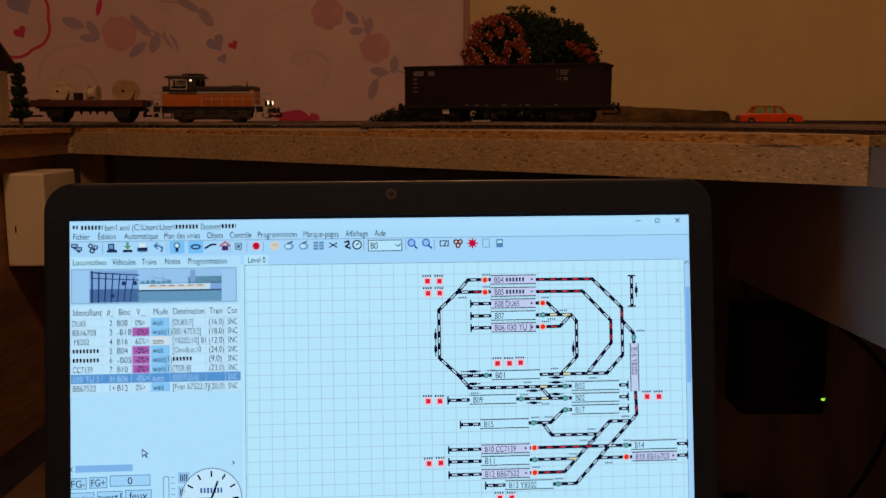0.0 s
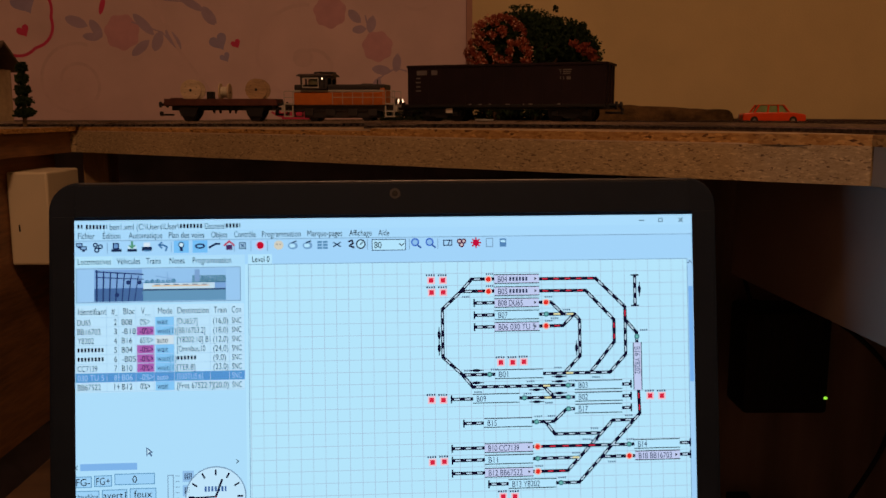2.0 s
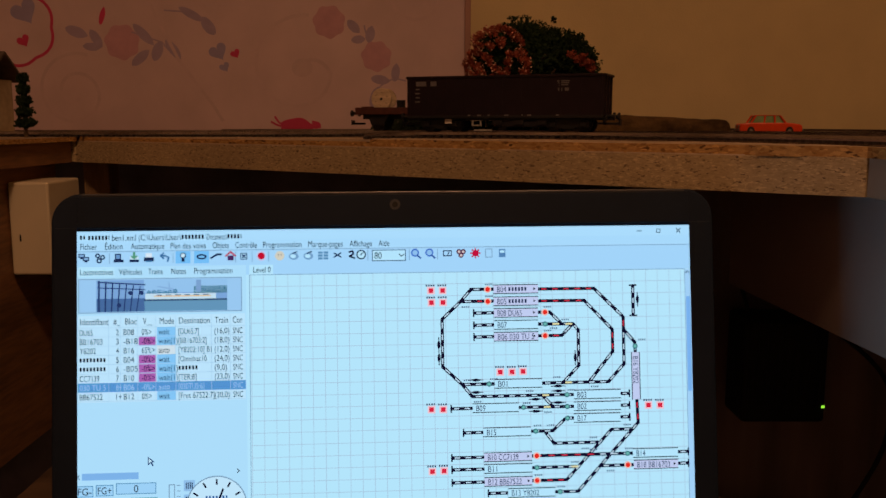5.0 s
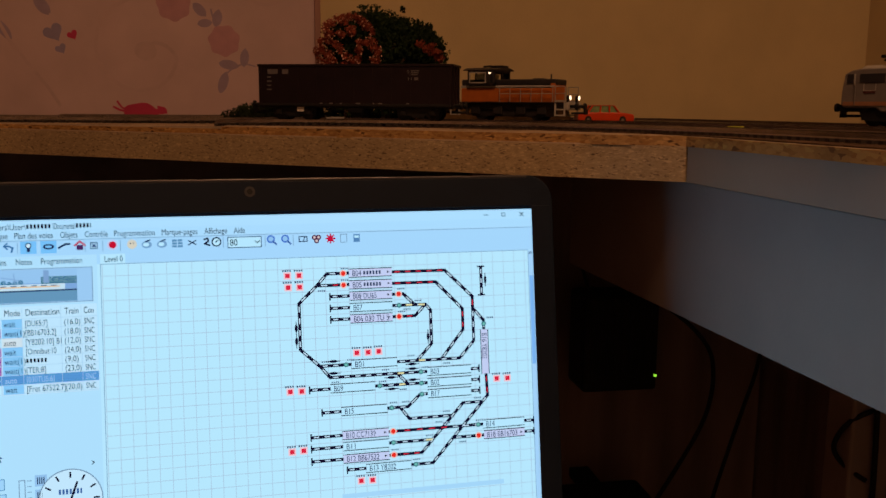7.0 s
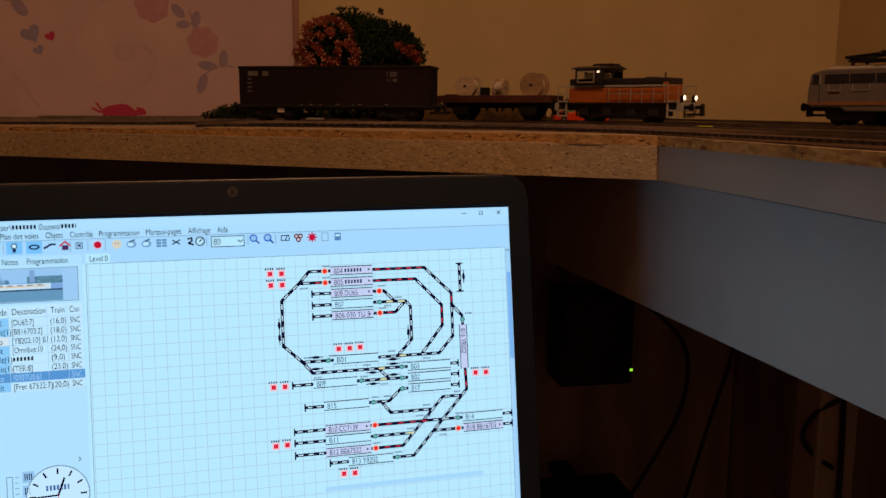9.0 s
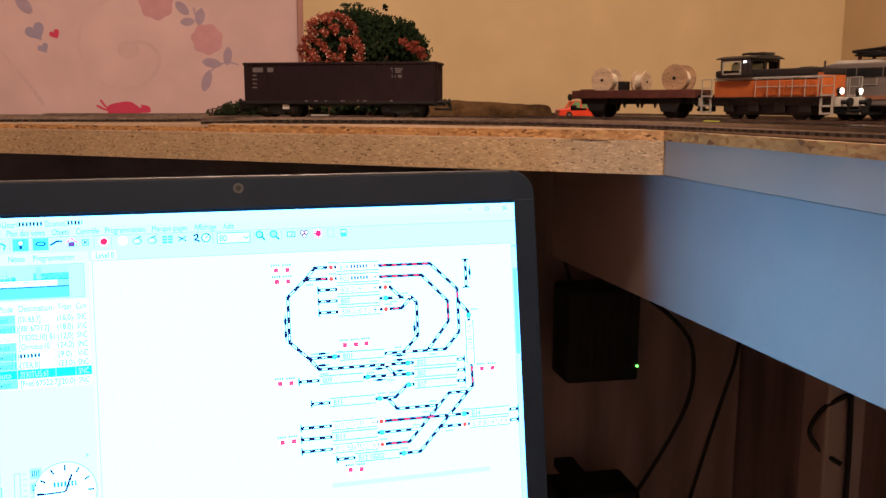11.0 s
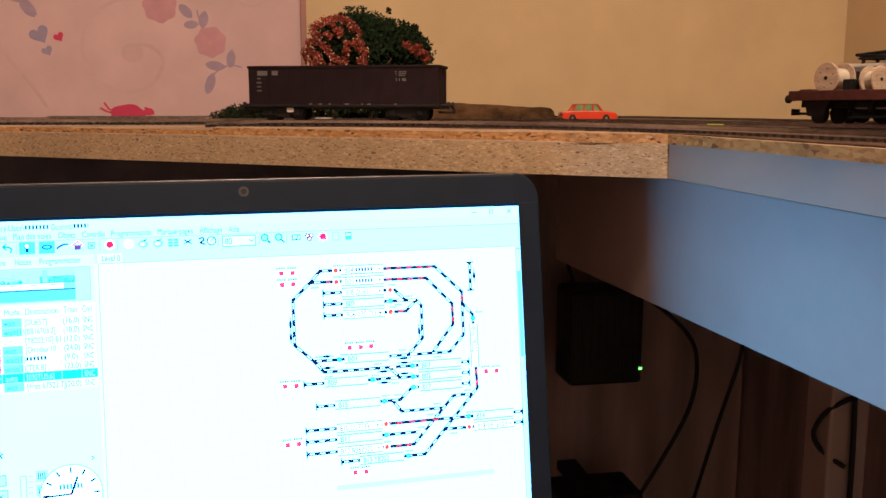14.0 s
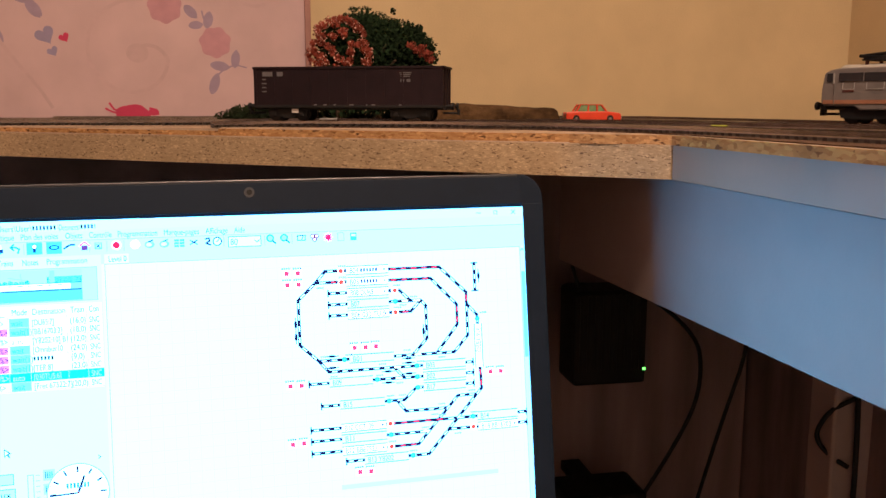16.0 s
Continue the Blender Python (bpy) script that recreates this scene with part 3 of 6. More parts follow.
# ---- diesel shunter: x ahead, base on the rail top ----
def build_shunter():
    th = thing("shunting_locomotive", pose(0, 0, 0), "orange and black diesel shunting locomotive with lit headlights", "locomotive")
    bm = box(B(), (-0.002, 0, 0.0125), (0.106, 0.026, 0.006), 0.0006)
    box(bm, (-0.003, 0, 0.0075), (0.072, 0.022, 0.009), 0.001)
    for x in (-0.034, -0.012, 0.010, 0.030):
        box(bm, (x, 0.0125, 0.0085), (0.009, 0.0025, 0.007), 0.0006)
        box(bm, (x, -0.0125, 0.0085), (0.009, 0.0025, 0.007), 0.0006)
    part("chassis", bm, M_LBLACK, th, "black chassis with tanks and springs")
    for x in (-0.030, 0.024):
        wheel(th, x, 0.0062)
    hood = B()
    box(hood, (-0.004, 0, 0.0212), (0.090, 0.0255, 0.0124), 0.0010)
    part("hood", hood, M_ORANGE, th, "orange bonnet side panels")
    nose = box(B(), (0.0395, 0, 0.0234), (0.0050, 0.0256, 0.0168), 0.0010)
    part("nose", nose, M_ORANGE, th, "orange bonnet front")
    bm = box(B(), (-0.004, 0, 0.0287), (0.0905, 0.0260, 0.0017))
    part("stripe", bm, M_WSTRIPE, th, "white waist stripe")
    bm = box(B(), (-0.0032, 0, 0.0322), (0.0912, 0.0252, 0.0052), 0.0012)
    box(bm, (0.022, 0, 0.0352), (0.010, 0.008, 0.0012), 0.0003)
    rod(bm, (0.031, 0.004, 0.0345), (0.031, 0.004, 0.0395), 0.0007, 8)
    part("hood_top", bm, M_LBLACK, th, "black bonnet top with exhaust")
    for i in range(7):
        x = -0.002 + i * 0.0062
        for side in (-1, 1):
            bm = box(B(), (x, side * 0.0130, 0.0213), (0.0046, 0.0004, 0.0085))
            part("bonnet_door", bm, M_ORANGE, th)
    # cab: corner posts, sills and header round real openings
    cab = B()
    x0, x1, w, z0, z1 = -0.0410, -0.0140, 0.0160, 0.0300, 0.0425
    for x in (x0 + 0.001, -0.0218, -0.0196, x1 - 0.001):
        for y in (-w + 0.0006, w - 0.0006):
            box(cab, (x, y, (z0 + z1) / 2), (0.0020, 0.0012, z1 - z0))
    for y in (-w + 0.0006, w - 0.0006):
        box(cab, ((x0 + x1) / 2, y, z0 + 0.0008), (x1 - x0, 0.0012, 0.0016))
        box(cab, ((x0 + x1) / 2, y, z1 - 0.0008), (x1 - x0, 0.0012, 0.0016))
    for x in (x0 + 0.0006, x1 - 0.0006):
        box(cab, (x, 0, z0 + 0.0010), (0.0012, 2 * w - 0.002, 0.0030))
        box(cab, (x, 0, z1 - 0.0008), (0.0012, 2 * w - 0.002, 0.0016))
        box(cab, (x, 0, (z0 + z1) / 2), (0.0012, 0.0030, z1 - z0))
    part("cab", cab, M_LBLACK, th, "black cab with window openings")
    part("cab_interior", box(B(), (-0.029, 0, 0.0345), (0.012, 0.024, 0.010), 0.001), M_CABIN, th, "pale desk inside the cab")
    for y in (-w - 0.0002, w + 0.0002):
        fr = B()
        for cx, hw in ((-0.0309, 0.0078),):
            for sx in (-1, 1):
                box(fr, (cx + sx * hw, y, 0.0363), (0.0009, 0.0006, 0.0090))
            for z in (0.0320, 0.0406):
                box(fr, (cx, y, z), (2 * hw + 0.0009, 0.0006, 0.0009))
        part("window_frame", fr, M_PGREY, th, "pale grey window surround")
        part("window_pane", box(B(), (-0.0309, y * 0.97, 0.0363), (0.0150, 0.0003, 0.0080)), M_GLASS, th)
        part("window_pane", box(B(), (-0.0170, y * 0.975, 0.0363), (0.0046, 0.0003, 0.0090)), M_GLASSD, th, "dark small cab window")
    roof = B()
    prism(roof, [(-0.0165, 0.0425), (0.0165, 0.0425), (0.0165, 0.0432), (0.010, 0.0448), (0.0, 0.0455), (-0.010, 0.0448), (-0.0165, 0.0432)], -0.0450, -0.0105, "x")
    box(roof, (-0.018, 0, 0.0462), (0.014, 0.012, 0.0016), 0.0004)
    rod(roof, (-0.030, -0.006, 0.0460), (-0.022, -0.006, 0.0466), 0.0008, 8)
    part("roof", roof, M_LBLACK, th, "black overhanging cab roof")
    part("cab_lamp", rod(B(), (-0.0190, -w - 0.0012, 0.0402), (-0.0190, -w + 0.0004, 0.0402), 0.0007, 12), M_HEAD, th, "small lit lamp on the cab side")
    # platforms, steps and hand rails
    for x, d in ((-0.0535, -1), (0.0475, 1)):
        part("platform", box(B(), (x, 0, 0.0145), (0.012, 0.030, 0.0022), 0.0004), M_LBLACK, th)
        part("buffer_beam", box(B(), (x + d * 0.0062, 0, 0.0122), (0.0022, 0.032, 0.0062), 0.0004), M_PGREY, th, "pale grey buffer beam")
        buffers(th, x + d * 0.007, 0.0120, d * 0.007)
        coupler(th, x + d * 0.006, d)
        for side in (-1, 1):
            st = B()
            for ox in (-0.0042, 0.0042):
                box(st, (x + ox, side * 0.0155, 0.0105), (0.0013, 0.0012, 0.0130))
            for z in (0.0046, 0.0095, 0.0165):
                box(st, (x, side * 0.0152, z), (0.0094, 0.0022, 0.0012))
            part("steps", st, M_PGREY, th, "pale grey footsteps")
            hr = B()
            for ox in (-0.0045, 0.0045):
                rod(hr, (x + ox, side * 0.0155, 0.0155), (x + ox, side * 0.0155, 0.0285), 0.00035, 6)
            rod(hr, (x - 0.0045, side * 0.0155, 0.0285), (x + 0.0045, side * 0.0155, 0.0285), 0.00035, 6)
            rod(hr, (x - 0.0045, side * 0.0155, 0.0225), (x + 0.0045, side * 0.0155, 0.0225), 0.0003, 6)
            part("platform_rail", hr, M_WSTRIPE, th, "thin white end rail")
    for side in (-1, 1):
        hr = B()
        for i in range(6):
            x = -0.009 + i * 0.0100
            rod(hr, (x, side * 0.0162, 0.0150), (x, side * 0.0162, 0.0285), 0.0003, 6)
        for z in (0.0225, 0.0285):
            rod(hr, (-0.009, side * 0.0162, z), (0.041, side * 0.0162, z), 0.0003, 6)
        part("side_rail", hr, M_WSTRIPE, th, "thin pale walkway hand rail")
        part("walkway", box(B(), (-0.003, side * 0.0145, 0.0151), (0.100, 0.0040, 0.0008)), M_LBLACK, th)
    for side in (-1, 1):
        bm = rod(B(), (0.0520, side * 0.0105, 0.0192), (0.0546, side * 0.0105, 0.0192), 0.0021, 14)
        box(bm, (0.0525, side * 0.0105, 0.0166), (0.0016, 0.0016, 0.0040))
        part("lamp_housing", bm, M_LBLACK, th)
        part("headlight", rod(B(), (0.0546, side * 0.0105, 0.0192), (0.0551, side * 0.0105, 0.0192), 0.0018, 14), M_HEAD, th, "lit warm white headlight")
    return th


# ---- flat wagon with cable reels ----
def reel(parent, x, r, w, across, material, z):
    axis = Vector((0, 1, 0)) if across else Vector((1, 0, 0))
    c = Vector((x, 0, z + r))
    name = "cable_reel"
    hub = part(name, rod(B(), c - axis * w / 2, c + axis * w / 2, r * 0.62, 28), M_ROPE, parent, "cream cable wound on a wooden reel", smooth=False)
    for k in (-1, 1):
        bm = rod(B(), c + axis * k * (w / 2 - 0.0001), c + axis * k * (w / 2 + 0.0011), r, 36)
        rod(bm, c + axis * k * (w / 2 + 0.0011), c + axis * k * (w / 2 + 0.0014), r * 0.95, 36)
        part("flange", bm, material, hub, "pale wooden reel flange")
        part("hub_bolt", rod(B(), c + axis * k * (w / 2 + 0.0013), c + axis * k * (w / 2 + 0.0018), r * 0.13, 10), M_BLACK, hub)
        for j in range(6):
            an = j * math.pi / 3 + 0.4
            side = Vector((0, 0, 1))
            other = axis.cross(side)
            q = c + (side * math.sin(an) + other * math.cos(an)) * r * 0.6 + axis * k * (w / 2 + 0.0013)
            part("rivet", rod(B(), q, q + axis * k * 0.0004, r * 0.035, 6), M_BLACK, hub)


def build_flat_wagon():
    th = thing("flat_wagon", pose(0, 0, 0), "red-brown flat wagon loaded with wooden cable reels", "wagon")
    bm = box(B(), (0, 0, 0.0195), (0.110, 0.031, 0.0012), 0.0003)
    for y in (-0.0155, 0.0155):
        box(bm, (0, y, 0.0187), (0.110, 0.0016, 0.0066), 0.0004)
    for x in (-0.0548, 0.0548):
        box(bm, (x, 0, 0.0187), (0.0014, 0.031, 0.0066), 0.0004)
    part("deck", bm, M_DECK, th, "red-brown deck with low side boards")
    bm = box(B(), (0, 0, 0.0135), (0.100, 0.018, 0.0054), 0.0005)
    for x in (-0.033, 0.033):
        for y in (-0.0125, 0.0125):
            prism(bm, [(x - 0.012, 0.0160), (x + 0.012, 0.0160), (x + 0.0085, 0.0105), (x + 0.0065, 0.0050), (x - 0.0065, 0.0050), (x - 0.0085, 0.0105)], y - 0.0010, y + 0.0010)
    for x, d in ((-0.010, 1), (0.011, -1)):
        for y in (-0.011, 0.011):
            rod(bm, (x, y, 0.0150), (x + d * 0.003, y, 0.0080), 0.0009, 6)
            rod(bm, (x + d * 0.004, y, 0.0150), (x + d * 0.003, y, 0.0080), 0.0006, 6)
    part("underframe", bm, M_BLACK, th, "black underframe with axle guards")
    for x in (-0.033, 0.033):
        wheel(th, x, 0.0066)
    for d in (-1, 1):
        buffers(th, d * 0.055, 0.0165, d * 0.0065)
        coupler(th, d * 0.052, d)
    reel(th, -0.031, 0.0103, 0.0136, True, M_SPOOL, 0.0201)
    reel(th, 0.001, 0.0086, 0.0075, False, M_SPOOL, 0.0201)
    reel(th, 0.034, 0.0108, 0.0140, True, M_SPOOLB, 0.0201)
    part("crate", box(B(), (-0.0115, -0.006, 0.0246), (0.0062, 0.009, 0.0090), 0.0004), M_BLACK, th, "small dark crate")
    part("chock", box(B(), (-0.045, -0.008, 0.0222), (0.011, 0.006, 0.0018), 0.0004), M_DECK, th)
    return th


# ---- high-sided open wagon standing on the siding ----
def build_gondola():
    th = thing("open_wagon", pose(0, 0, 0), "dark brown high-sided open goods wagon with worn lettering", "wagon")
    L, W, z0, z1 = 0.156, 0.033, 0.0120, 0.0420
    for y in (-W / 2, W / 2):
        part("side_wall", box(B(), (0, y, (z0 + z1) / 2), (L, 0.0014, z1 - z0), 0.0003), M_GONDOLA, th)
    for x in (-L / 2 + 0.0007, L / 2 - 0.0007):
        part("end_wall", box(B(), (x, 0, (z0 + z1) / 2), (0.0014, W - 0.0014, z1 - z0), 0.0003), M_GONDOLA, th)
    part("floor_plate", box(B(), (0, 0, z0 + 0.001), (L - 0.003, W - 0.002, 0.0015)), M_GONDOLA, th)
    rim = B()
    for y in (-W / 2, W / 2):
        box(rim, (0, y, z1), (L + 0.0016, 0.0028, 0.0020), 0.0004)
    for x in (-L / 2, L / 2):
        box(rim, (x, 0, z1), (0.0028, W, 0.0019), 0.0004)
    part("top_rim", rim, M_GONDOLA, th, "raised top rim")
    for i in range(11):
        x = -L / 2 + 0.002 + i * (L - 0.004) / 10
        for y in (-W / 2 - 0.0008, W / 2 + 0.0008):
            part("rib", box(B(), (x, y, (z0 + z1) / 2 - 0.0004), (0.0014, 0.0005, z1 - z0 - 0.0016)), M_GONDOLA, th)
    for y in (-0.011, 0, 0.011):
        for x in (-L / 2 - 0.0004, L / 2 + 0.0004):
            part("end_rib", box(B(), (x, y, (z0 + z1) / 2), (0.0010, 0.0020, z1 - z0 - 0.002), 0.0002), M_GONDOLA, th)
    bm = box(B(), (0, 0, 0.0105), (L + 0.004, 0.022, 0.0030), 0.0004)
    for y in (-W / 2, W / 2):
        box(bm, (0, y, 0.0117), (L, 0.0018, 0.0022), 0.0003)
    part("underframe", bm, M_BLACK, th, "black underframe")
    for cx in (-0.051, 0.051):
        bm = B()
        for y in (-0.0122, 0.0122):
            prism(bm, [(cx - 0.017, 0.0085), (cx - 0.009, 0.0100), (cx + 0.009, 0.0100), (cx + 0.017, 0.0085), (cx + 0.016, 0.0040), (cx + 0.006, 0.0040), (cx + 0.004, 0.0025), (cx - 0.004, 0.0025), (cx - 0.006, 0.0040), (cx - 0.016, 0.0040)], y - 0.0011, y + 0.0011)
        box(bm, (cx, 0, 0.0070), (0.008, 0.024, 0.003), 0.0005)
        bogie = part("bogie", bm, M_BLACK, th, "black two-axle bogie")
        for x in (cx - 0.0115, cx + 0.0115):
            wheel(bogie, x, 0.0060, 0.0078)
        for dx in (-0.0115, 0.0115):
            part("axle_box", box(B(), (cx + dx, -0.0138, 0.0062), (0.0042, 0.0014, 0.0042), 0.0005), M_BLACK, bogie)
    for d in (-1, 1):
        buffers(th, d * (L / 2 + 0.001), 0.0118, d * 0.0065)
        coupler(th, d * (L / 2 - 0.002), d)
    y = -W / 2 - 0.0014
    for x, z, w, h in ((-0.066, 0.0372, 0.0085, 0.0036), (-0.0555, 0.0372, 0.0050, 0.0036)):
        part("lettering", box(B(), (x, y + 0.0006, z), (w, 0.0002, h)), M_MARKDIM, th, "worn pale data panel")
    for i in range(4):
        part("lettering", box(B(), (-0.0690, y + 0.0006, 0.0330 - i * 0.0032), (0.0032 + 0.0008 * (i % 2), 0.0002, 0.0010)), M_MARKDIM, th)
    for i in range(3):
        part("lettering", box(B(), (0.0480, y + 0.0006, 0.0378 - i * 0.0014), (0.0095 - 0.0012 * i, 0.0002, 0.0008)), M_MARKDIM, th)
    for x in (0.0455, 0.0505):
        part("lettering", box(B(), (x, y + 0.0006, 0.0318), (0.0030, 0.0002, 0.0022)), M_MARKDIM, th)
    for x, w in ((-0.026, 0.0022), (-0.018, 0.0030), (-0.010, 0.0018), (0.004, 0.0034), (0.016, 0.0020), (0.022, 0.0030), (0.044, 0.0030)):
        part("lettering", box(B(), (x, y + 0.0006, 0.0128), (w, 0.0002, 0.0011)), M_MARKDIM, th)
    part("plate", box(B(), (-0.0440, -0.0152, 0.0082), (0.0056, 0.0003, 0.0034)), M_MARK, th, "pale plate on the bogie")
    return th


# ---- grey electric locomotive ----
def build_electric():
    th = thing("electric_locomotive", pose(0, 0, 0), "grey electric locomotive with a folded roof pantograph", "locomotive")
    L, W = 0.158, 0.0325
    half = [(0.0250, 0.0092), (L / 2 - 0.030, 0.0092), (L / 2 - 0.026, 0.0118), (L / 2 - 0.003, 0.0118), (L / 2, 0.0140), (L / 2, 0.0225), (L / 2 - 0.0018, 0.0342), (L / 2 - 0.006, 0.0362), (L / 2 - 0.013, 0.0374)]
    prof = half + [(-x, z) for x, z in half[::-1]]
    bm = prism(B(), prof, -W / 2, W / 2)
    bmesh.ops.bevel(bm, geom=list(bm.edges), offset=0.0009, segments=2, affect="EDGES", profile=0.5)
    part("body", bm, M_BBGREY, th, "grey body shell with sloping ends")
    bm = prism(B(), [(-0.0155, 0.0366), (0.0155, 0.0366), (0.0140, 0.0382), (0.0085, 0.0397), (0.0, 0.0402), (-0.0085, 0.0397), (-0.0140, 0.0382)], -L / 2 + 0.013, L / 2 - 0.013, "x")
    part("roof", bm, M_BBROOF, th, "pale grey arched roof")
    for y in (-W / 2 - 0.0002, W / 2 + 0.0002):
        part("stripe", box(B(), (0, y, 0.0147), (L - 0.004, 0.0005, 0.0026)), M_BBSTRIPE, th, "dull orange waist stripe")
        for d in (-1, 1):
            part("cab_window", box(B(), (d * (L / 2 - 0.0062), y, 0.0310), (0.0046, 0.0006, 0.0060), 0.0002), M_GLASSD, th, "dark cab side window")
            part("window_post", box(B(), (d * (L / 2 - 0.0094), y, 0.0305), (0.0010, 0.0006, 0.0072), 0.0002), M_WSTRIPE, th, "pale window post")
            part("hand_rail", rod(B(), (d * (L / 2 - 0.0108), y * 1.05, 0.0130), (d * (L / 2 - 0.0108), y * 1.05, 0.0285), 0.0003, 6), M_BBGREY, th)
            part("name_plate", box(B(), (d * (L / 2 - 0.0208), y, 0.0221), (0.0085, 0.0005, 0.0016), 0.0002), M_DECK, th, "small dark brown plate")
            for cx, w in ((L / 2 - 0.0208, 0.0086), (L / 2 - 0.0405, 0.0125)):
                fr = B()
                for k in (-1, 1):
                    box(fr, (d * cx + k * w / 2, y, 0.0253), (0.0004, 0.0005, 0.0046))
                box(fr, (d * cx, y, 0.0231), (w, 0.0005, 0.0004))
                part("panel_frame", fr, M_WSTRIPE, th, "thin pale panel outline")
        for k in range(7):
            x = -0.0567 + k * 0.0189
            part("window_band", box(B(), (x, y, 0.0311), (0.0180, 0.0006, 0.0058), 0.0002), M_GLASSD, th, "dark side window of the engine room")
    for d in (-1, 1):
        for y in (-0.0075, 0.0075):
            bm = box(B(), (0, 0, 0), (0.0006, 0.0125, 0.0072), 0.0002)
            ob = part("windscreen", bm, M_GLASSD, th, "dark windscreen")
            ob.matrix_basis = pose(d * (L / 2 - 0.0012), y, 0.0290, 0, -d * 12.2, 0)
            part("lamp", rod(B(), (d * (L / 2 - 0.0008), y * 1.35, 0.0180), (d * (L / 2 + 0.0012), y * 1.35, 0.0180), 0.0016, 12), M_STEEL, th, "unlit steel lamp")
        part("buffer_beam", box(B(), (d * (L / 2 - 0.0015), 0, 0.0118), (0.005, 0.030, 0.0050), 0.0005), M_BLACK, th)
        buffers(th, d * (L / 2 + 0.0005), 0.0120, d * 0.0065)
        coupler(th, d * (L / 2 - 0.004), d)
        cx = d * 0.046
        bm = B()
        for y in (-0.0125, 0.0125):
            prism(bm, [(cx - 0.020, 0.0100), (cx + 0.020, 0.0100), (cx + 0.018, 0.0040), (cx + 0.006, 0.0032), (cx - 0.006, 0.0032), (cx - 0.018, 0.0040)], y - 0.0013, y + 0.0013)
        box(bm, (cx, 0, 0.0080), (0.014, 0.024, 0.004), 0.0006)
        bogie = part("bogie", bm, M_BLACK, th, "black bogie frame")
        for x in (cx - 0.012, cx + 0.012):
            wheel(bogie, x, 0.0066, 0.0078)
    part("tank", box(B(), (0, 0, 0.0088), (0.036, 0.026, 0.0085), 0.001), M_BLACK, th)
    panto = B()
    for y in (-0.010, 0.010):
        rod(panto, (0.020, y, 0.0420), (0.056, y * 0.7, 0.0452), 0.0010, 6)
        rod(panto, (0.056, y * 0.7, 0.0452), (0.024, y * 0.8, 0.0474), 0.0010, 6)
    for x in (0.022, 0.026):
        rod(panto, (x, -0.015, 0.0475), (x, 0.015, 0.0475), 0.0011, 6)
        for k in (-1, 1):
            rod(panto, (x, k * 0.015, 0.0475), (x, k * 0.018, 0.0452), 0.0010, 6)
    rod(panto, (0.056, -0.008, 0.0452), (0.056, 0.008, 0.0452), 0.0011, 6)
    box(panto, (0.036, 0, 0.0425), (0.034, 0.022, 0.0012), 0.0003)
    box(panto, (0.050, 0, 0.0442), (0.010, 0.012, 0.0030), 0.0008)
    for k in range(5):
        rod(panto, (0.044 + 0.003 * k, -0.007, 0.0452), (0.044 + 0.003 * k, 0.007, 0.0452), 0.0012, 8)
    part("pantograph", panto, M_BLACK, th, "black folded pantograph")
    for x in (0.022, 0.050):
        for y in (-0.009, 0.009):
            part("insulator", rod(B(), (x, y, 0.0390), (x, y, 0.0420), 0.0013, 8), M_DECK, th)
    panto2 = box(B(), (-0.034, 0, 0.0415), (0.046, 0.012, 0.0040), 0.001)
    part("roof_box", panto2, M_BBROOF, th, "pale grey roof equipment")
    return th


def at_rail(line, s, flip=0.0):
    _, x, y, a = on_line(line, s)
    return pose(x, y, RAIL_TOP + drop(x), 0, 0, a + flip)


gondola = build_gondola()
gondola.matrix_basis = at_rail(FRONT, 0.118)
electric = build_electric()
electric.matrix_basis = at_rail(YARD, 0.372, 180.0)
shunter = build_shunter()
flat_wagon = build_flat_wagon()
for vehicle, tall in ((shunter, 1.015), (flat_wagon, 1.0), (electric, 1.05)):
    for o in vehicle.children_recursive:
        o.data.transform(Matrix.Diagonal((1, 1, tall, 1)))
        o.location.z *= tall
SPEED = 0.0642
LOCO_S0, WAGON_GAP = -0.096, 0.1225

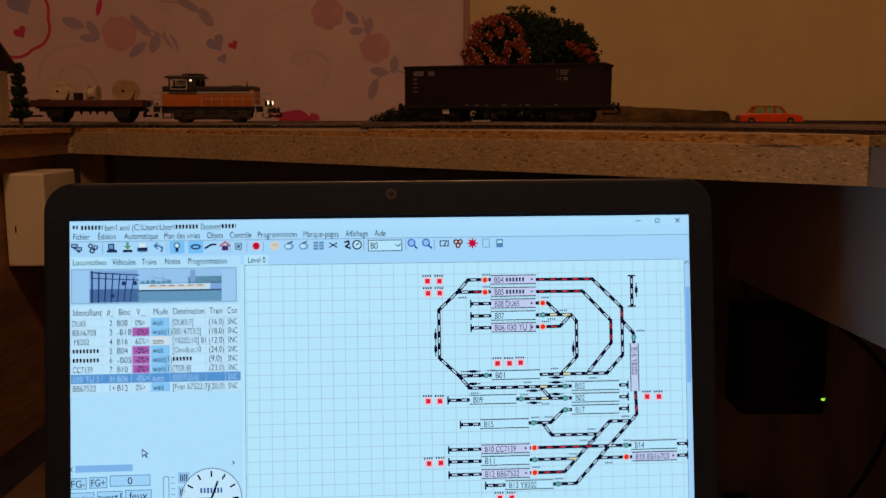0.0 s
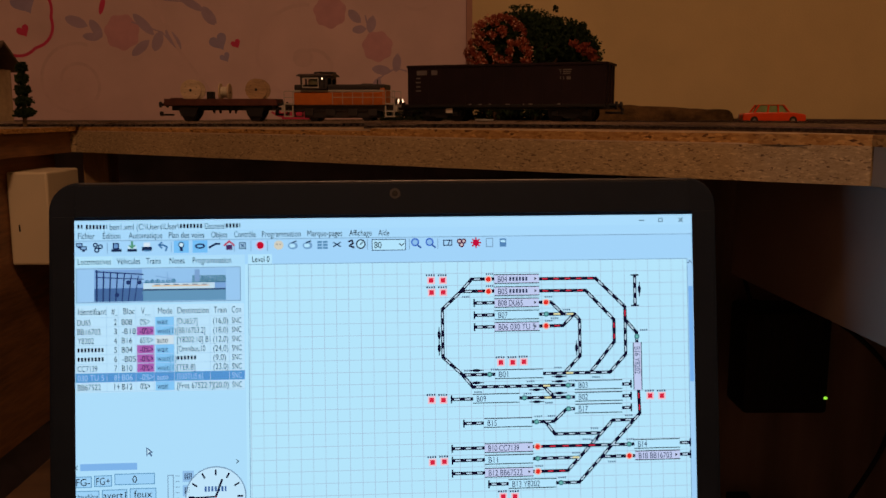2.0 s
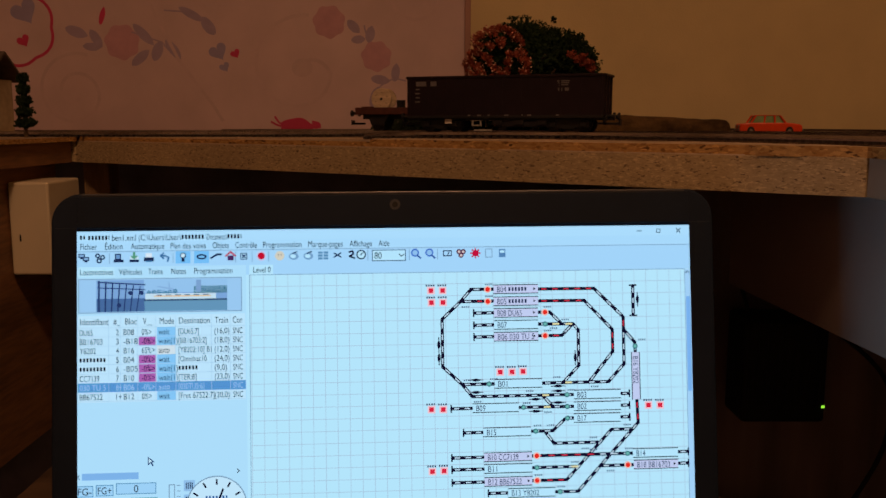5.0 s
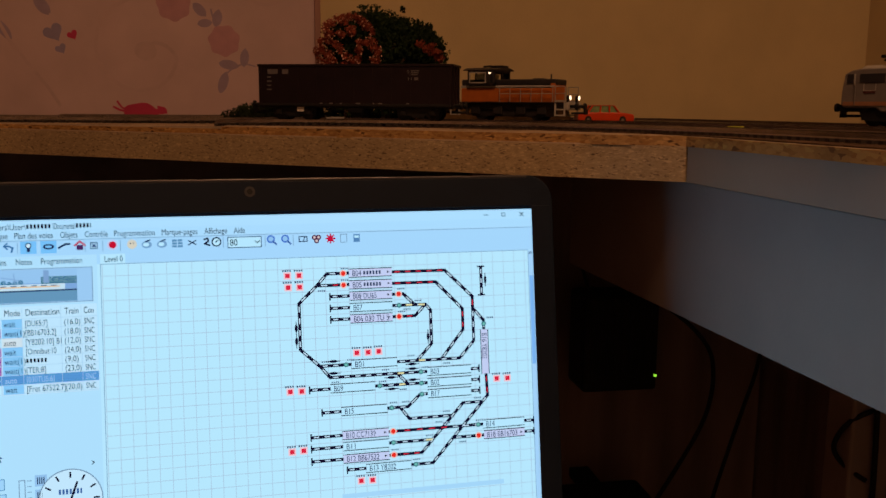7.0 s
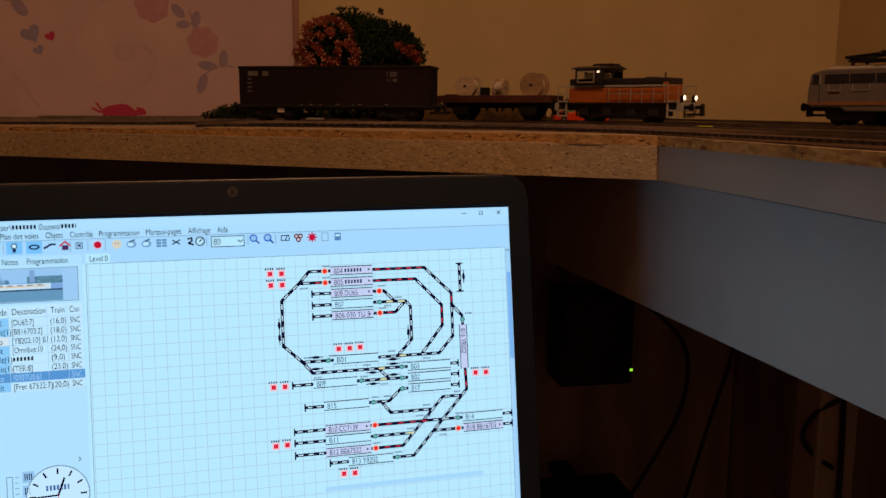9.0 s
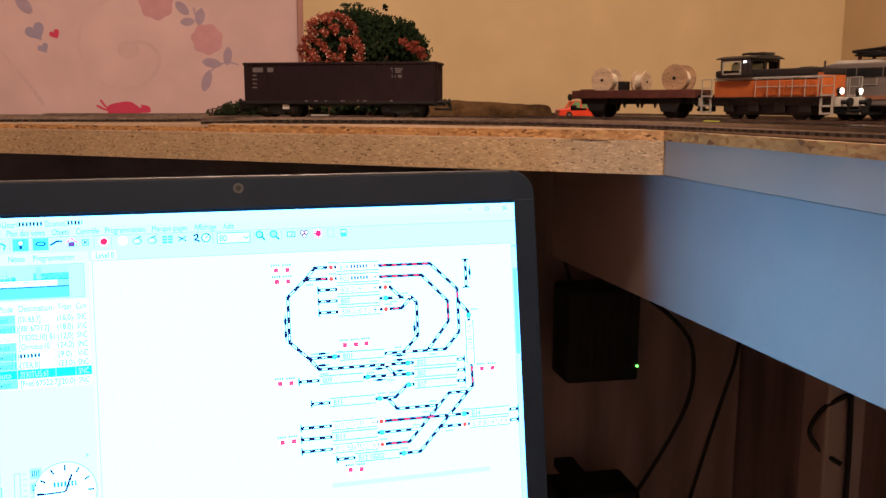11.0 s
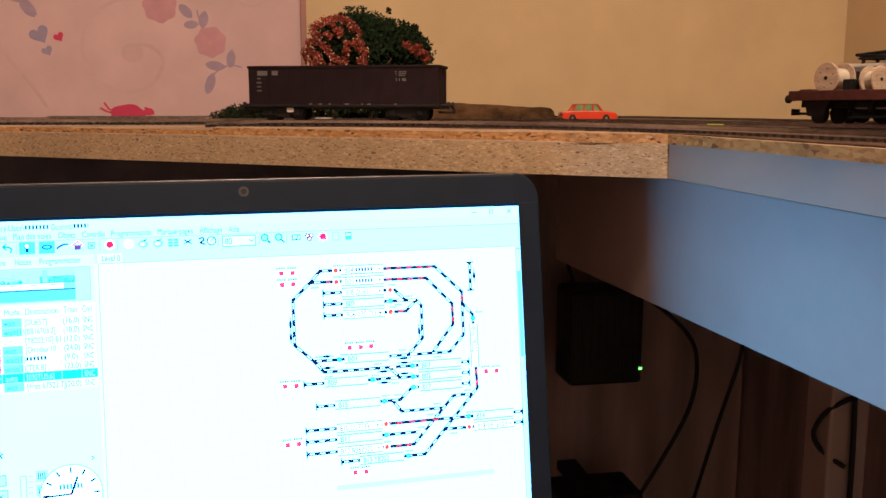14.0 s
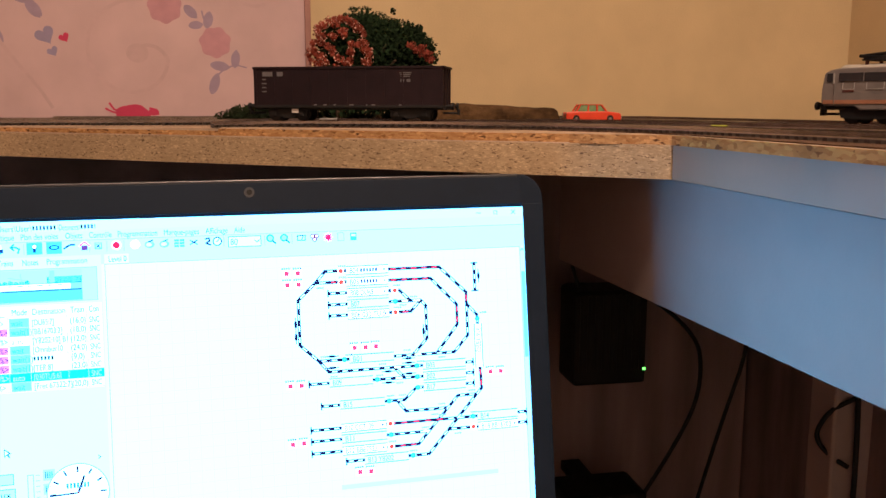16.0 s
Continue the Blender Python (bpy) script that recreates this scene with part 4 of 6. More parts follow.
# ---- scenery on the boards ----
def build_car():
    th = thing("toy_car", pose(0.305, 0.824, CORK1 + 0.0007, 0, 0, -8), "small bright red saloon toy car beside the track", "toy car")
    low = [(-0.0340, 0.0040), (-0.0340, 0.0098), (-0.0325, 0.0110), (-0.0200, 0.0120), (0.0190, 0.0120), (0.0320, 0.0105), (0.0345, 0.0090), (0.0345, 0.0040), (0.0330, 0.0030), (-0.0330, 0.0030)]
    bm = prism(B(), low, -0.0135, 0.0135)
    bmesh.ops.bevel(bm, geom=list(bm.edges), offset=0.0010, segments=2, affect="EDGES", profile=0.5)
    part("body", bm, M_CAR, th, "glossy red lower body")
    cab = B()
    top = [(-0.0215, 0.0118), (-0.0165, 0.0186), (-0.0150, 0.0192), (0.0085, 0.0192), (0.0100, 0.0186), (0.0165, 0.0118)]
    prism(cab, [top[1], top[2], top[3], top[4]], -0.0115, 0.0115)
    for y in (-0.0115, 0.0115):
        for a, b in (((-0.0215, 0.0118), (-0.0160, 0.0190)), ((0.0165, 0.0118), (0.0095, 0.0190)), ((-0.0070, 0.0118), (-0.0062, 0.0190)), ((0.0045, 0.0118), (0.0040, 0.0190))):
            rod(cab, (a[0], y * 1.03, a[1]), (b[0], y * 0.98, b[1]), 0.0010, 8)
    part("roof", cab, M_CAR, th, "red roof and window pillars")
    part("glazing", prism(B(), [(-0.0195, 0.0120), (-0.0152, 0.0186), (0.0088, 0.0186), (0.0150, 0.0120)], -0.0108, 0.0108), M_CARWIN, th, "green tinted windows")
    for x in (-0.0215, 0.0205):
        for y in (-0.0118, 0.0118):
            w = part("wheel", rod(B(), (x, y - 0.0022, 0.0042), (x, y + 0.0022, 0.0042), 0.0042, 20), M_RUBBER, th)
            part("hub_cap", rod(B(), (x, y - 0.0027, 0.0042), (x, y + 0.0027, 0.0042), 0.0019, 12), M_STEEL, w)
    for x in (-0.0346, 0.0349):
        part("bumper", box(B(), (x, 0, 0.0056), (0.0012, 0.0265, 0.0013), 0.0003), M_STEEL, th, "thin chrome bumper")
    for y in (-0.0095, 0.0095):
        part("headlamp", rod(B(), (-0.0338, y, 0.0085), (-0.0346, y, 0.0085), 0.0017, 12), M_STEEL, th)
    return th


car = build_car()
for o in car.children_recursive:
    o.data.transform(Matrix.Diagonal((0.82, 0.82, 0.97, 1)))


def leaves(bm, centre, radii, count, size, rng, shell=0.55, floor=None):
    """Loose small leaves and clumps in an uneven crown."""
    for _ in range(count):
        d = Vector((rng.gauss(0, 1), rng.gauss(0, 1), rng.gauss(0, 1))).normalized()
        k = shell + (1 - shell) * rng.random() ** 0.6
        k *= 0.86 + 0.30 * noise.noise(d * 2.3 + Vector(centre) * 31)
        p = Vector((centre[i] + d[i] * radii[i] * k for i in range(3)))
        if floor and p.z < floor:
            continue
        s = size * rng.uniform(0.5, 1.4)
        m = Matrix.Translation(p) @ Euler((rng.uniform(0, 6.3), rng.uniform(0, 6.3), rng.uniform(0, 6.3))).to_matrix().to_4x4()
        v = [bm.verts.new(m @ Vector(q)) for q in ((-s, -s * 0.6, 0), (s * 0.2, -s, s * 0.3), (s, s * 0.3, -s * 0.2), (0, s, s * 0.2))]
        bm.faces.new((v[0], v[1], v[2]))
        bm.faces.new((v[0], v[2], v[3]))
    return bm


def trunk_of(bm, base, top, r0, r1, limbs, rng, spread):
    rod(bm, base, top, r0, 8, r1)
    for i in range(limbs):
        a = i * 2.4 + rng.random()
        f = 0.45 + 0.5 * i / max(1, limbs)
        p = Vector(base).lerp(Vector(top), f)
        q = p + Vector((math.cos(a) * spread, math.sin(a) * spread, spread * rng.uniform(0.5, 1.0)))
        rod(bm, p, q, r1 * 1.1, 6, r1 * 0.4)
    return bm


rng = random.Random(11)
Z0 = CORK1
tree = thing("model_tree", pose(0, 0, 0), "bushy dark green model tree with a rounded crown", "tree")
part("trunk", trunk_of(B(), (0.098, 0.945, Z0 - 0.001), (0.098, 0.945, 1.075), 0.006, 0.003, 8, rng, 0.032), M_BARK, tree)
bm = B()
for c, r, n in (((0.104, 0.945, 1.078), (0.060, 0.042, 0.046), 7000), ((0.086, 0.945, 1.092), (0.052, 0.036, 0.036), 4600), ((0.134, 0.950, 1.074), (0.036, 0.03, 0.040), 3000), ((0.108, 0.940, 1.040), (0.062, 0.040, 0.038), 3000), ((0.070, 0.950, 1.095), (0.030, 0.028, 0.024), 2600)):
    leaves(bm, c, r, int(n * 1.9), 0.0015, rng, 0.30, Z0 + 0.002)
for c in ((0.146, 0.945, 1.105), (0.150, 0.945, 1.098), (0.072, 0.945, 1.124), (0.118, 0.945, 1.123), (0.160, 0.945, 1.082), (0.155, 0.945, 1.092)):
    leaves(bm, c, (0.005, 0.005, 0.004), 26, 0.0015, rng, 0.1)
part("crown", bm, M_LEAF, tree, "uneven dark green crown")
bush = thing("flowering_bush", pose(0, 0, 0), "model bush covered in orange-red blossom", "bush")
part("trunk", trunk_of(B(), (0.052, 0.885, Z0 - 0.001), (0.052, 0.885, 1.06), 0.004, 0.002, 6, rng, 0.02), M_BARK, bush)
bm = leaves(B(), (0.053, 0.885, 1.070), (0.031, 0.028, 0.037), 5000, 0.0013, rng, 0.3, Z0 + 0.002)
leaves(bm, (0.055, 0.885, 1.035), (0.038, 0.028, 0.033), 1600, 0.0018, rng, 0.3, Z0 + 0.002)
part("crown", bm, M_LEAF, bush, "green leaves under the blossom")
bm, pale = B(), B()
for _ in range(92):
    d = Vector((rng.gauss(0, 1), -abs(rng.gauss(0, 1)), rng.gauss(0.3, 0.9))).normalized()
    c = (0.053 + d.x * 0.031, 0.885 + d.y * 0.028, 1.072 + d.z * 0.036)
    if -0.25 < d.x < 0.50 and d.z < 0.40 and rng.random() < 0.75:
        continue
    leaves(bm, c, (0.0048, 0.004, 0.0050), 50, 0.0011, rng, 0.1, Z0)
    leaves(pale, c, (0.0054, 0.0046, 0.0056), 9, 0.0008, rng, 0.8, Z0)
part("blossom", bm, M_FLOWER, bush, "orange-red blossom clusters")
part("pale_blossom", pale, M_FLOWERP, bush, "paler pink blossoms")
bush2 = thing("flowering_bush", pose(0, 0, 0), "low model bush with red-orange blossom", "bush")
bm = leaves(B(), (0.135, 0.895, 1.035), (0.026, 0.018, 0.036), 1500, 0.0017, rng, 0.2, Z0 + 0.0002)
part("crown", bm, M_LEAF, bush2)
part("trunk", trunk_of(B(), (0.135, 0.895, Z0 - 0.001), (0.135, 0.895, 1.05), 0.003, 0.0015, 5, rng, 0.014), M_BARK, bush2)
bm = B()
for c in ((0.128, 0.882, 1.082), (0.134, 0.880, 1.076), (0.141, 0.880, 1.072), (0.147, 0.882, 1.068), (0.138, 0.880, 1.079), (0.144, 0.880, 1.074), (0.12, 0.88, 1.02)):
    leaves(bm, c, (0.006, 0.004, 0.005), 90, 0.0011, rng, 0.1)
part("blossom", bm, M_FLOWER, bush2, "red-orange blossom")
bm = leaves(B(), (-0.035, 0.955, 1.004), (0.050, 0.022, 0.021), 7000, 0.0012, rng, 0.2, Z0)
leaves(bm, (-0.012, 0.950, 1.008), (0.030, 0.022, 0.024), 3600, 0.0012, rng, 0.2, Z0)
hedge = thing("hedge", pose(0, 0, 0), "low dark green foam hedge along the track", "hedge")
part("foliage", bm, M_LEAF2, hedge)
bm = leaves(B(), (0.075, 0.955, 1.004), (0.080, 0.02, 0.022), 3000, 0.0018, rng, 0.2, Z0)
part("foliage", bm, M_LEAF2, thing("hedge", pose(0, 0, 0), "low dark green hedge behind the open wagon", "hedge"))
# rough brown embankment roll
bm = B()
N, K = 60, 14
rows_ = []
for i in range(N + 1):
    f = i / N
    x, y = 0.150 + 0.168 * f, 1.000 - 0.030 * f
    h = (0.0245 - 0.0085 * f) * (1 - max(0, (f - 0.955) / 0.045) ** 3 * 0.6) * min(1.0, 0.4 + f * 6)
    ring = []
    for j in range(K):
        a = math.pi * (j / (K - 1) * 1.2 - 0.1)
        rr = 1 + 0.10 * noise.noise(Vector((x * 60, j * 0.5, 2.0)))
        ring.append(bm.verts.new((x, y - math.cos(a) * h * 0.72 * rr, Z0 - 0.001 + max(0.0, h * 0.15 + math.sin(a) * h * 0.84 * rr))))
    rows_.append(ring)
for p, q in zip(rows_, rows_[1:]):
    for j in range(K - 1):
        bm.faces.new((p[j], p[j + 1], q[j + 1], q[j]))
bm.faces.new(rows_[0])
bm.faces.new(rows_[-1][::-1])
bmesh.ops.recalc_face_normals(bm, faces=bm.faces)
solo("log_embankment", bm, M_LOGS, "rough brown log-like embankment lying behind the track", "embankment")
# house with a conifer
house = thing("model_house", pose(-0.506, 0.905, Z0 - LEFT_DROP, 0, 0, 0), "small cream model house with a brown roof", "model house")
for c, d in (((0, 0.028, 0.029), (0.100, 0.004, 0.058)), ((-0.048, 0, 0.029), (0.004, 0.052, 0.058)), ((0.048, 0, 0.029), (0.004, 0.052, 0.058)),
             ((-0.040, -0.028, 0.029), (0.020, 0.004, 0.058)), ((-0.003, -0.028, 0.029), (0.018, 0.004, 0.058)), ((0.041, -0.028, 0.029), (0.018, 0.004, 0.058)),
             ((-0.021, -0.028, 0.008), (0.018, 0.004, 0.016)), ((0.019, -0.028, 0.008), (0.026, 0.004, 0.016)), ((-0.021, -0.028, 0.053), (0.018, 0.004, 0.010)), ((0.019, -0.028, 0.053), (0.026, 0.004, 0.010))):
    part("wall", box(B(), c, d), M_HOUSE, house)
bm = prism(B(), [(-0.039, 0.056), (0.0, 0.083), (0.039, 0.056), (0.039, 0.059), (0.0, 0.086), (-0.039, 0.059)], -0.060, 0.060, "x")
part("roof", bm, M_ROOF, house, "grey-brown pitched roof")
for x in (-0.021, 0.019):
    fr = B()
    for dx in (-0.0122, -0.004, 0.004, 0.0122):
        box(fr, (x + dx, -0.0300, 0.032), (0.0014, 0.002, 0.032))
    for z in (0.0165, 0.032, 0.0475):
        box(fr, (x, -0.0300, z), (0.026, 0.002, 0.0014))
    part("window", fr, M_IVORY, house, "cream window frame")
conifer = thing("conifer", pose(-0.402, 0.845, Z0 - LEFT_DROP), "small dark green model conifer", "tree")
part("trunk", rod(B(), (0, 0, -0.001), (0, 0, 0.058), 0.0022, 8, 0.0008), M_BARK, conifer)
bm = B()
for i in range(5):
    z = 0.014 + i * 0.0105
    leaves(bm, (0, 0, z), (0.0110 - 0.0013 * i, 0.0110 - 0.0013 * i, 0.006), 520, 0.0014, rng, 0.2)
part("crown", bm, M_LEAF, conifer)

# added block whose colour stands in for a yellow-green glint on the track
solo("glow_spot_block", box(B(), (0, 0, 0.0025), (0.011, 0.0032, 0.0050), 0.0005), M_LIME, "tiny yellow-green block standing in for a glow spot between the rails", "marker", m=pose(0.262, 0.478, CORK1 + 0.0007, 0, 0, -68))
bench = thing("model_bench", pose(0.034, 0.775, CORK1 + 0.0007, 0, 0, -12), "tiny white model bench behind the open wagon", "bench")
part("seat", box(B(), (0, 0, 0.0030), (0.016, 0.004, 0.0008), 0.0003), M_PGREY, bench)
part("backrest", box(B(), (0, 0.0022, 0.0050), (0.016, 0.0008, 0.0014), 0.0002), M_PGREY, bench)
for x in (-0.007, 0.007):
    part("leg", box(B(), (x, 0, 0.0013), (0.0012, 0.0040, 0.0028)), M_PGREY, bench)

# ---- under the boards ----
socket = thing("wall_socket", pose(-0.377, 0.802, 0.921), "beige surface-mounted plastic socket box on the fascia", "socket")
part("body", box(B(), (0.009, 0, 0), (0.036, 0.068, 0.083), 0.002), M_BEIGE, socket)
part("cover", box(B(), (0.0285, 0.004, -0.012), (0.003, 0.052, 0.052), 0.001), M_IVORY, socket, "paler ivory cover plate")
part("slot", box(B(), (0.0, -0.0342, -0.008), (0.0012, 0.0006, 0.006)), M_BLACK, socket)
adapter = thing("power_adapter", pose(0.315, 0.80, 0.787), "black ribbed power supply with a green status light", "power supply")
part("case", box(B(), (0, 0, 0), (0.078, 0.050, 0.098), 0.004), M_BLACK, adapter)
for i in range(9):
    part("rib", box(B(), (-0.032 + i * 0.008, -0.0256, 0.006), (0.0035, 0.0016, 0.078), 0.0004), M_BLACK, adapter)
part("bracket", box(B(), (0, 0.058, 0.030), (0.022, 0.068, 0.010)), M_BLACK, adapter)
part("status_light", box(B(), (0.036, -0.0262, -0.033), (0.0028, 0.0010, 0.0022)), M_LED, adapter, "lit green status light")
transformer = thing("transformer", pose(0.315, 0.80, 0.595), "black transformer block hanging among cables", "transformer")
part("case", box(B(), (0, 0, 0), (0.090, 0.060, 0.050), 0.005), M_BLACK, transformer)
part("bracket", box(B(), (0, 0.060, 0.010), (0.022, 0.062, 0.010)), M_BLACK, transformer)


def cable(pts, r, label):
    cu = bpy.data.curves.new("cable", "CURVE")
    cu.dimensions, cu.bevel_depth, cu.bevel_resolution = "3D", r, 2
    sp = cu.splines.new("NURBS")
    sp.points.add(len(pts) - 1)
    for q, p in zip(sp.points, pts):
        q.co = (*p, 1)
    sp.use_endpoint_u, sp.order_u = True, 3
    cu.materials.append(M_BLACK)
    return tagged(new("cable", cu), label, "cable", "cables under the boards")


cable([(0.352, 0.79, 0.83), (0.40, 0.76, 0.80), (0.41, 0.76, 0.74), (0.395, 0.77, 0.68), (0.35, 0.78, 0.60)], 0.0022, "thin black cable looping from the power supply")
cable([(0.29, 0.80, 0.83), (0.27, 0.82, 0.90), (0.30, 0.86, 0.96), (0.34, 0.87, 0.975)], 0.002, "thin black cable rising to the boards")
cable([(0.395, 0.502, 0.97), (0.392, 0.501, 0.85), (0.397, 0.500, 0.75), (0.393, 0.5, 0.5), (0.395, 0.5, 0.0)], 0.002, "thin black cable running down the grey leg")
cable([(0.410, 0.515, 0.81), (0.395, 0.498, 0.815), (0.375, 0.51, 0.80), (0.372, 0.52, 0.77), (0.39, 0.5, 0.76)], 0.0018, "loop of black cable tied to the leg")
cable([(0.41, 0.76, 0.975), (0.43, 0.74, 0.90), (0.44, 0.72, 0.80), (0.42, 0.74, 0.70), (0.40, 0.77, 0.55)], 0.002, "thin black cable hanging under the boards")

# ---- the laptop ----
CELL = 0.006772
EXV, EYV = Vector((0.99828, 0.05840, 0.00384)), Vector((0.01390, -0.17271, -0.98487))
ZV = EXV.cross(-EYV).normalized()
LID_M = Matrix.Translation((0.01504, 0.48271, 0.92170)) @ Matrix((EXV, -EYV, ZV)).transposed().to_4x4()
SCR_L, SCR_R, SCR_T = -32.35, 18.50, -5.15
SCR_B = SCR_T + (SCR_R - SCR_L) * 9 / 16
laptop = thing("laptop", pose(-0.03, 0.43, DESK, 0, 0, 3.3), "open black laptop showing a train control program", "laptop")
TO_LAP = laptop.matrix_basis.inverted() @ LID_M


def lap_part(name, bm, material, label="", parent=None, smooth=False):
    ob = part(name, bm, material, parent or laptop, label, smooth)
    if parent is None:
        ob.matrix_basis = TO_LAP
    return ob


def rounded(x0, y0, x1, y1, r, n=8):
    out = []
    for cx, cy, a0 in ((x1 - r, y1 - r, 0), (x0 + r, y1 - r, 90), (x0 + r, y0 + r, 180), (x1 - r, y0 + r, 270)):
        for i in range(n + 1):
            a = radians(a0 + 90 * i / n)
            out.append((cx + r * math.cos(a), cy + r * math.sin(a)))
    return out


x0, x1, y1, y0 = (SCR_L - 2.15) * CELL, (SCR_R + 2.15) * CELL, -(SCR_T - 3.1) * CELL, -(SCR_B + 3.2) * CELL
bm = prism(B(), rounded(x0, y0, x1, y1, 0.016), -0.0075, -0.0015, "z")
bmesh.ops.bevel(bm, geom=[e for e in bm.edges if abs(e.verts[0].co.z - e.verts[1].co.z) < 1e-6], offset=0.0012, segments=2, affect="EDGES", profile=0.5)
lap_part("lid", bm, M_LID, "black plastic screen lid")
bm = B()
for c, s in ((((x0 + x1) / 2, (y1 + -SCR_T * CELL) / 2, -0.0006), (x1 - x0 - 0.030, y1 + SCR_T * CELL - 0.0035, 0.0020)),
             (((x0 + x1) / 2, (y0 - SCR_B * CELL) / 2, -0.0006), (x1 - x0 - 0.006, -SCR_B * CELL - y0 - 0.003, 0.0020))):
    box(bm, c, s, 0.0004)
for a, b in ((x0 + 0.0025, SCR_L * CELL), (SCR_R * CELL, x1 - 0.0025)):
    box(bm, ((a + b) / 2, (y0 + y1) / 2 - 0.006, -0.0006), (b - a, y1 - y0 - 0.026, 0.0020), 0.0004)
lap_part("bezel", bm, M_LID, "matt black bezel")
bm = box(B(), ((x0 + x1) / 2, y1 - 0.0010, -0.0010), (x1 - x0 - 0.034, 0.0016, 0.0030), 0.0005)
lap_part("edge_ridge", bm, M_RIDGE, "dark grey lid edge")
bm = rod(B(), (-6.44 * CELL, 7.13 * CELL, 0.0), (-6.44 * CELL, 7.13 * CELL, 0.0006), 0.0030, 20)
cam_ring = lap_part("webcam", bm, M_RIDGE, "small round webcam")
part("webcam_lens", rod(B(), (-6.44 * CELL, 7.13 * CELL, 0.0005), (-6.44 * CELL, 7.13 * CELL, 0.0008), 0.0016, 16), M_GLASSD, cam_ring)
base = box(B(), (0.0, -0.105, 0.010), (0.372, 0.245, 0.020), 0.004)
part("base", base, M_LID, laptop, "black keyboard base")
for r_ in range(5):
    for k_ in range(14):
        part("key", box(B(), (-0.155 + k_ * 0.0235, -0.040 - r_ * 0.021, 0.0208), (0.019, 0.017, 0.0020), 0.0008), M_RIDGE, laptop)
part("touchpad", box(B(), (-0.02, -0.185, 0.0203), (0.105, 0.065, 0.0008)), M_RIDGE, laptop)


# ---- what the display shows, in grid cells of the track plan ----
GAIN = 4.35


def lin(c):
    c = c / 255
    return c / 12.92 if c <= 0.04045 else ((c + 0.055) / 1.055) ** 2.4


INKS = {}


def ink(r, g, b):
    if (r, g, b) not in INKS:
        lr, lg, lb = (lin(c) for c in (r, g, b))
        er = max(GAIN * (0.877 * lr - 0.192 * lg - 0.026 * lb), 2.3 * lr if lg > 0.3 else 0.0)
        eg = GAIN * max(0.0, 1.052 * lg - 0.008 * lb)
        eb = GAIN * (0.039 * lg + 1.440 * lb)
        INKS[(r, g, b)] = glow("display_ink", (er, eg, eb), 1.0)
    return INKS[(r, g, b)]


PAPER, BAR, SKY, NAVY, TEXT, GREY = (171, 228, 252), (150, 212, 249), (60, 190, 246), (7, 11, 40), (10, 15, 24), (112, 152, 180)
RED, PALE, LILAC, PURPLE, TEAL = (190, 72, 92), (225, 205, 225), (190, 204, 240), (168, 96, 176), (40, 130, 140)
display = lap_part("display", box(B(), ((SCR_L + SCR_R) / 2 * CELL, -(SCR_T + SCR_B) / 2 * CELL, -0.0008), ((SCR_R - SCR_L) * CELL, (SCR_B - SCR_T) * CELL, 0.0012)), ink(*PAPER), "bright blue-white display")
PENDING = {}


SINGLE = {"point_mark", "block", "signal_lamp", "sensor", "button", "table_cell", "track_line", "picture", "window_button", "tool_icon", "block_arrow", "tab", "dial_hand", "scroll_bar", "slider", "combo_box", "plan_border", "point_switch", "tool_text", "mouse_pointer"}


def layer(name, color, z):
    key = (name, color, z, len(PENDING) if name in SINGLE else 0)
    if key not in PENDING:
        PENDING[key] = bmesh.new()
    return PENDING[key]


def height(z):
    return -0.00018 + z * 0.00003


def rect(name, color, u0, v0, u1, v1, z=1):
    bm = layer(name, color, z)
    bm.faces.new([bm.verts.new((u * CELL, -v * CELL, height(z))) for u, v in ((u0, v1), (u1, v1), (u1, v0), (u0, v0))])


def frame_line(name, color, u0, v0, u1, v1, w=0.06, z=2):
    rect(name, color, u0, v0, u1, v0 + w, z)
    rect(name, color, u0, v1 - w, u1, v1, z)
    rect(name, color, u0, v0, u0 + w, v1, z)
    rect(name, color, u1 - w, v0, u1, v1, z)


def disc(name, color, u, v, r, z=3, n=18, r2=None):
    bm = layer(name, color, z)
    bm.faces.new([bm.verts.new(((u + r * math.cos(2 * math.pi * i / n)) * CELL, (-v + (r2 or r) * math.sin(2 * math.pi * i / n)) * CELL, height(z))) for i in range(n)])


def stroke(name, color, pts, w, z=3):
    bm = layer(name, color, z)
    for (a, b), (c, d) in zip(pts, pts[1:]):
        e = Vector((c - a, d - b)).normalized()
        k = Vector((-e.y, e.x)) * w / 2
        e = e * w * 0.25
        q = [(a - e.x + k.x, b - e.y + k.y), (a - e.x - k.x, b - e.y - k.y), (c + e.x - k.x, d + e.y - k.y), (c + e.x + k.x, d + e.y + k.y)]
        f = bm.faces.new([bm.verts.new((u * CELL, -v * CELL, height(z))) for u, v in q])
        f.normal_update()
        if f.normal.z < 0:
            f.normal_flip()


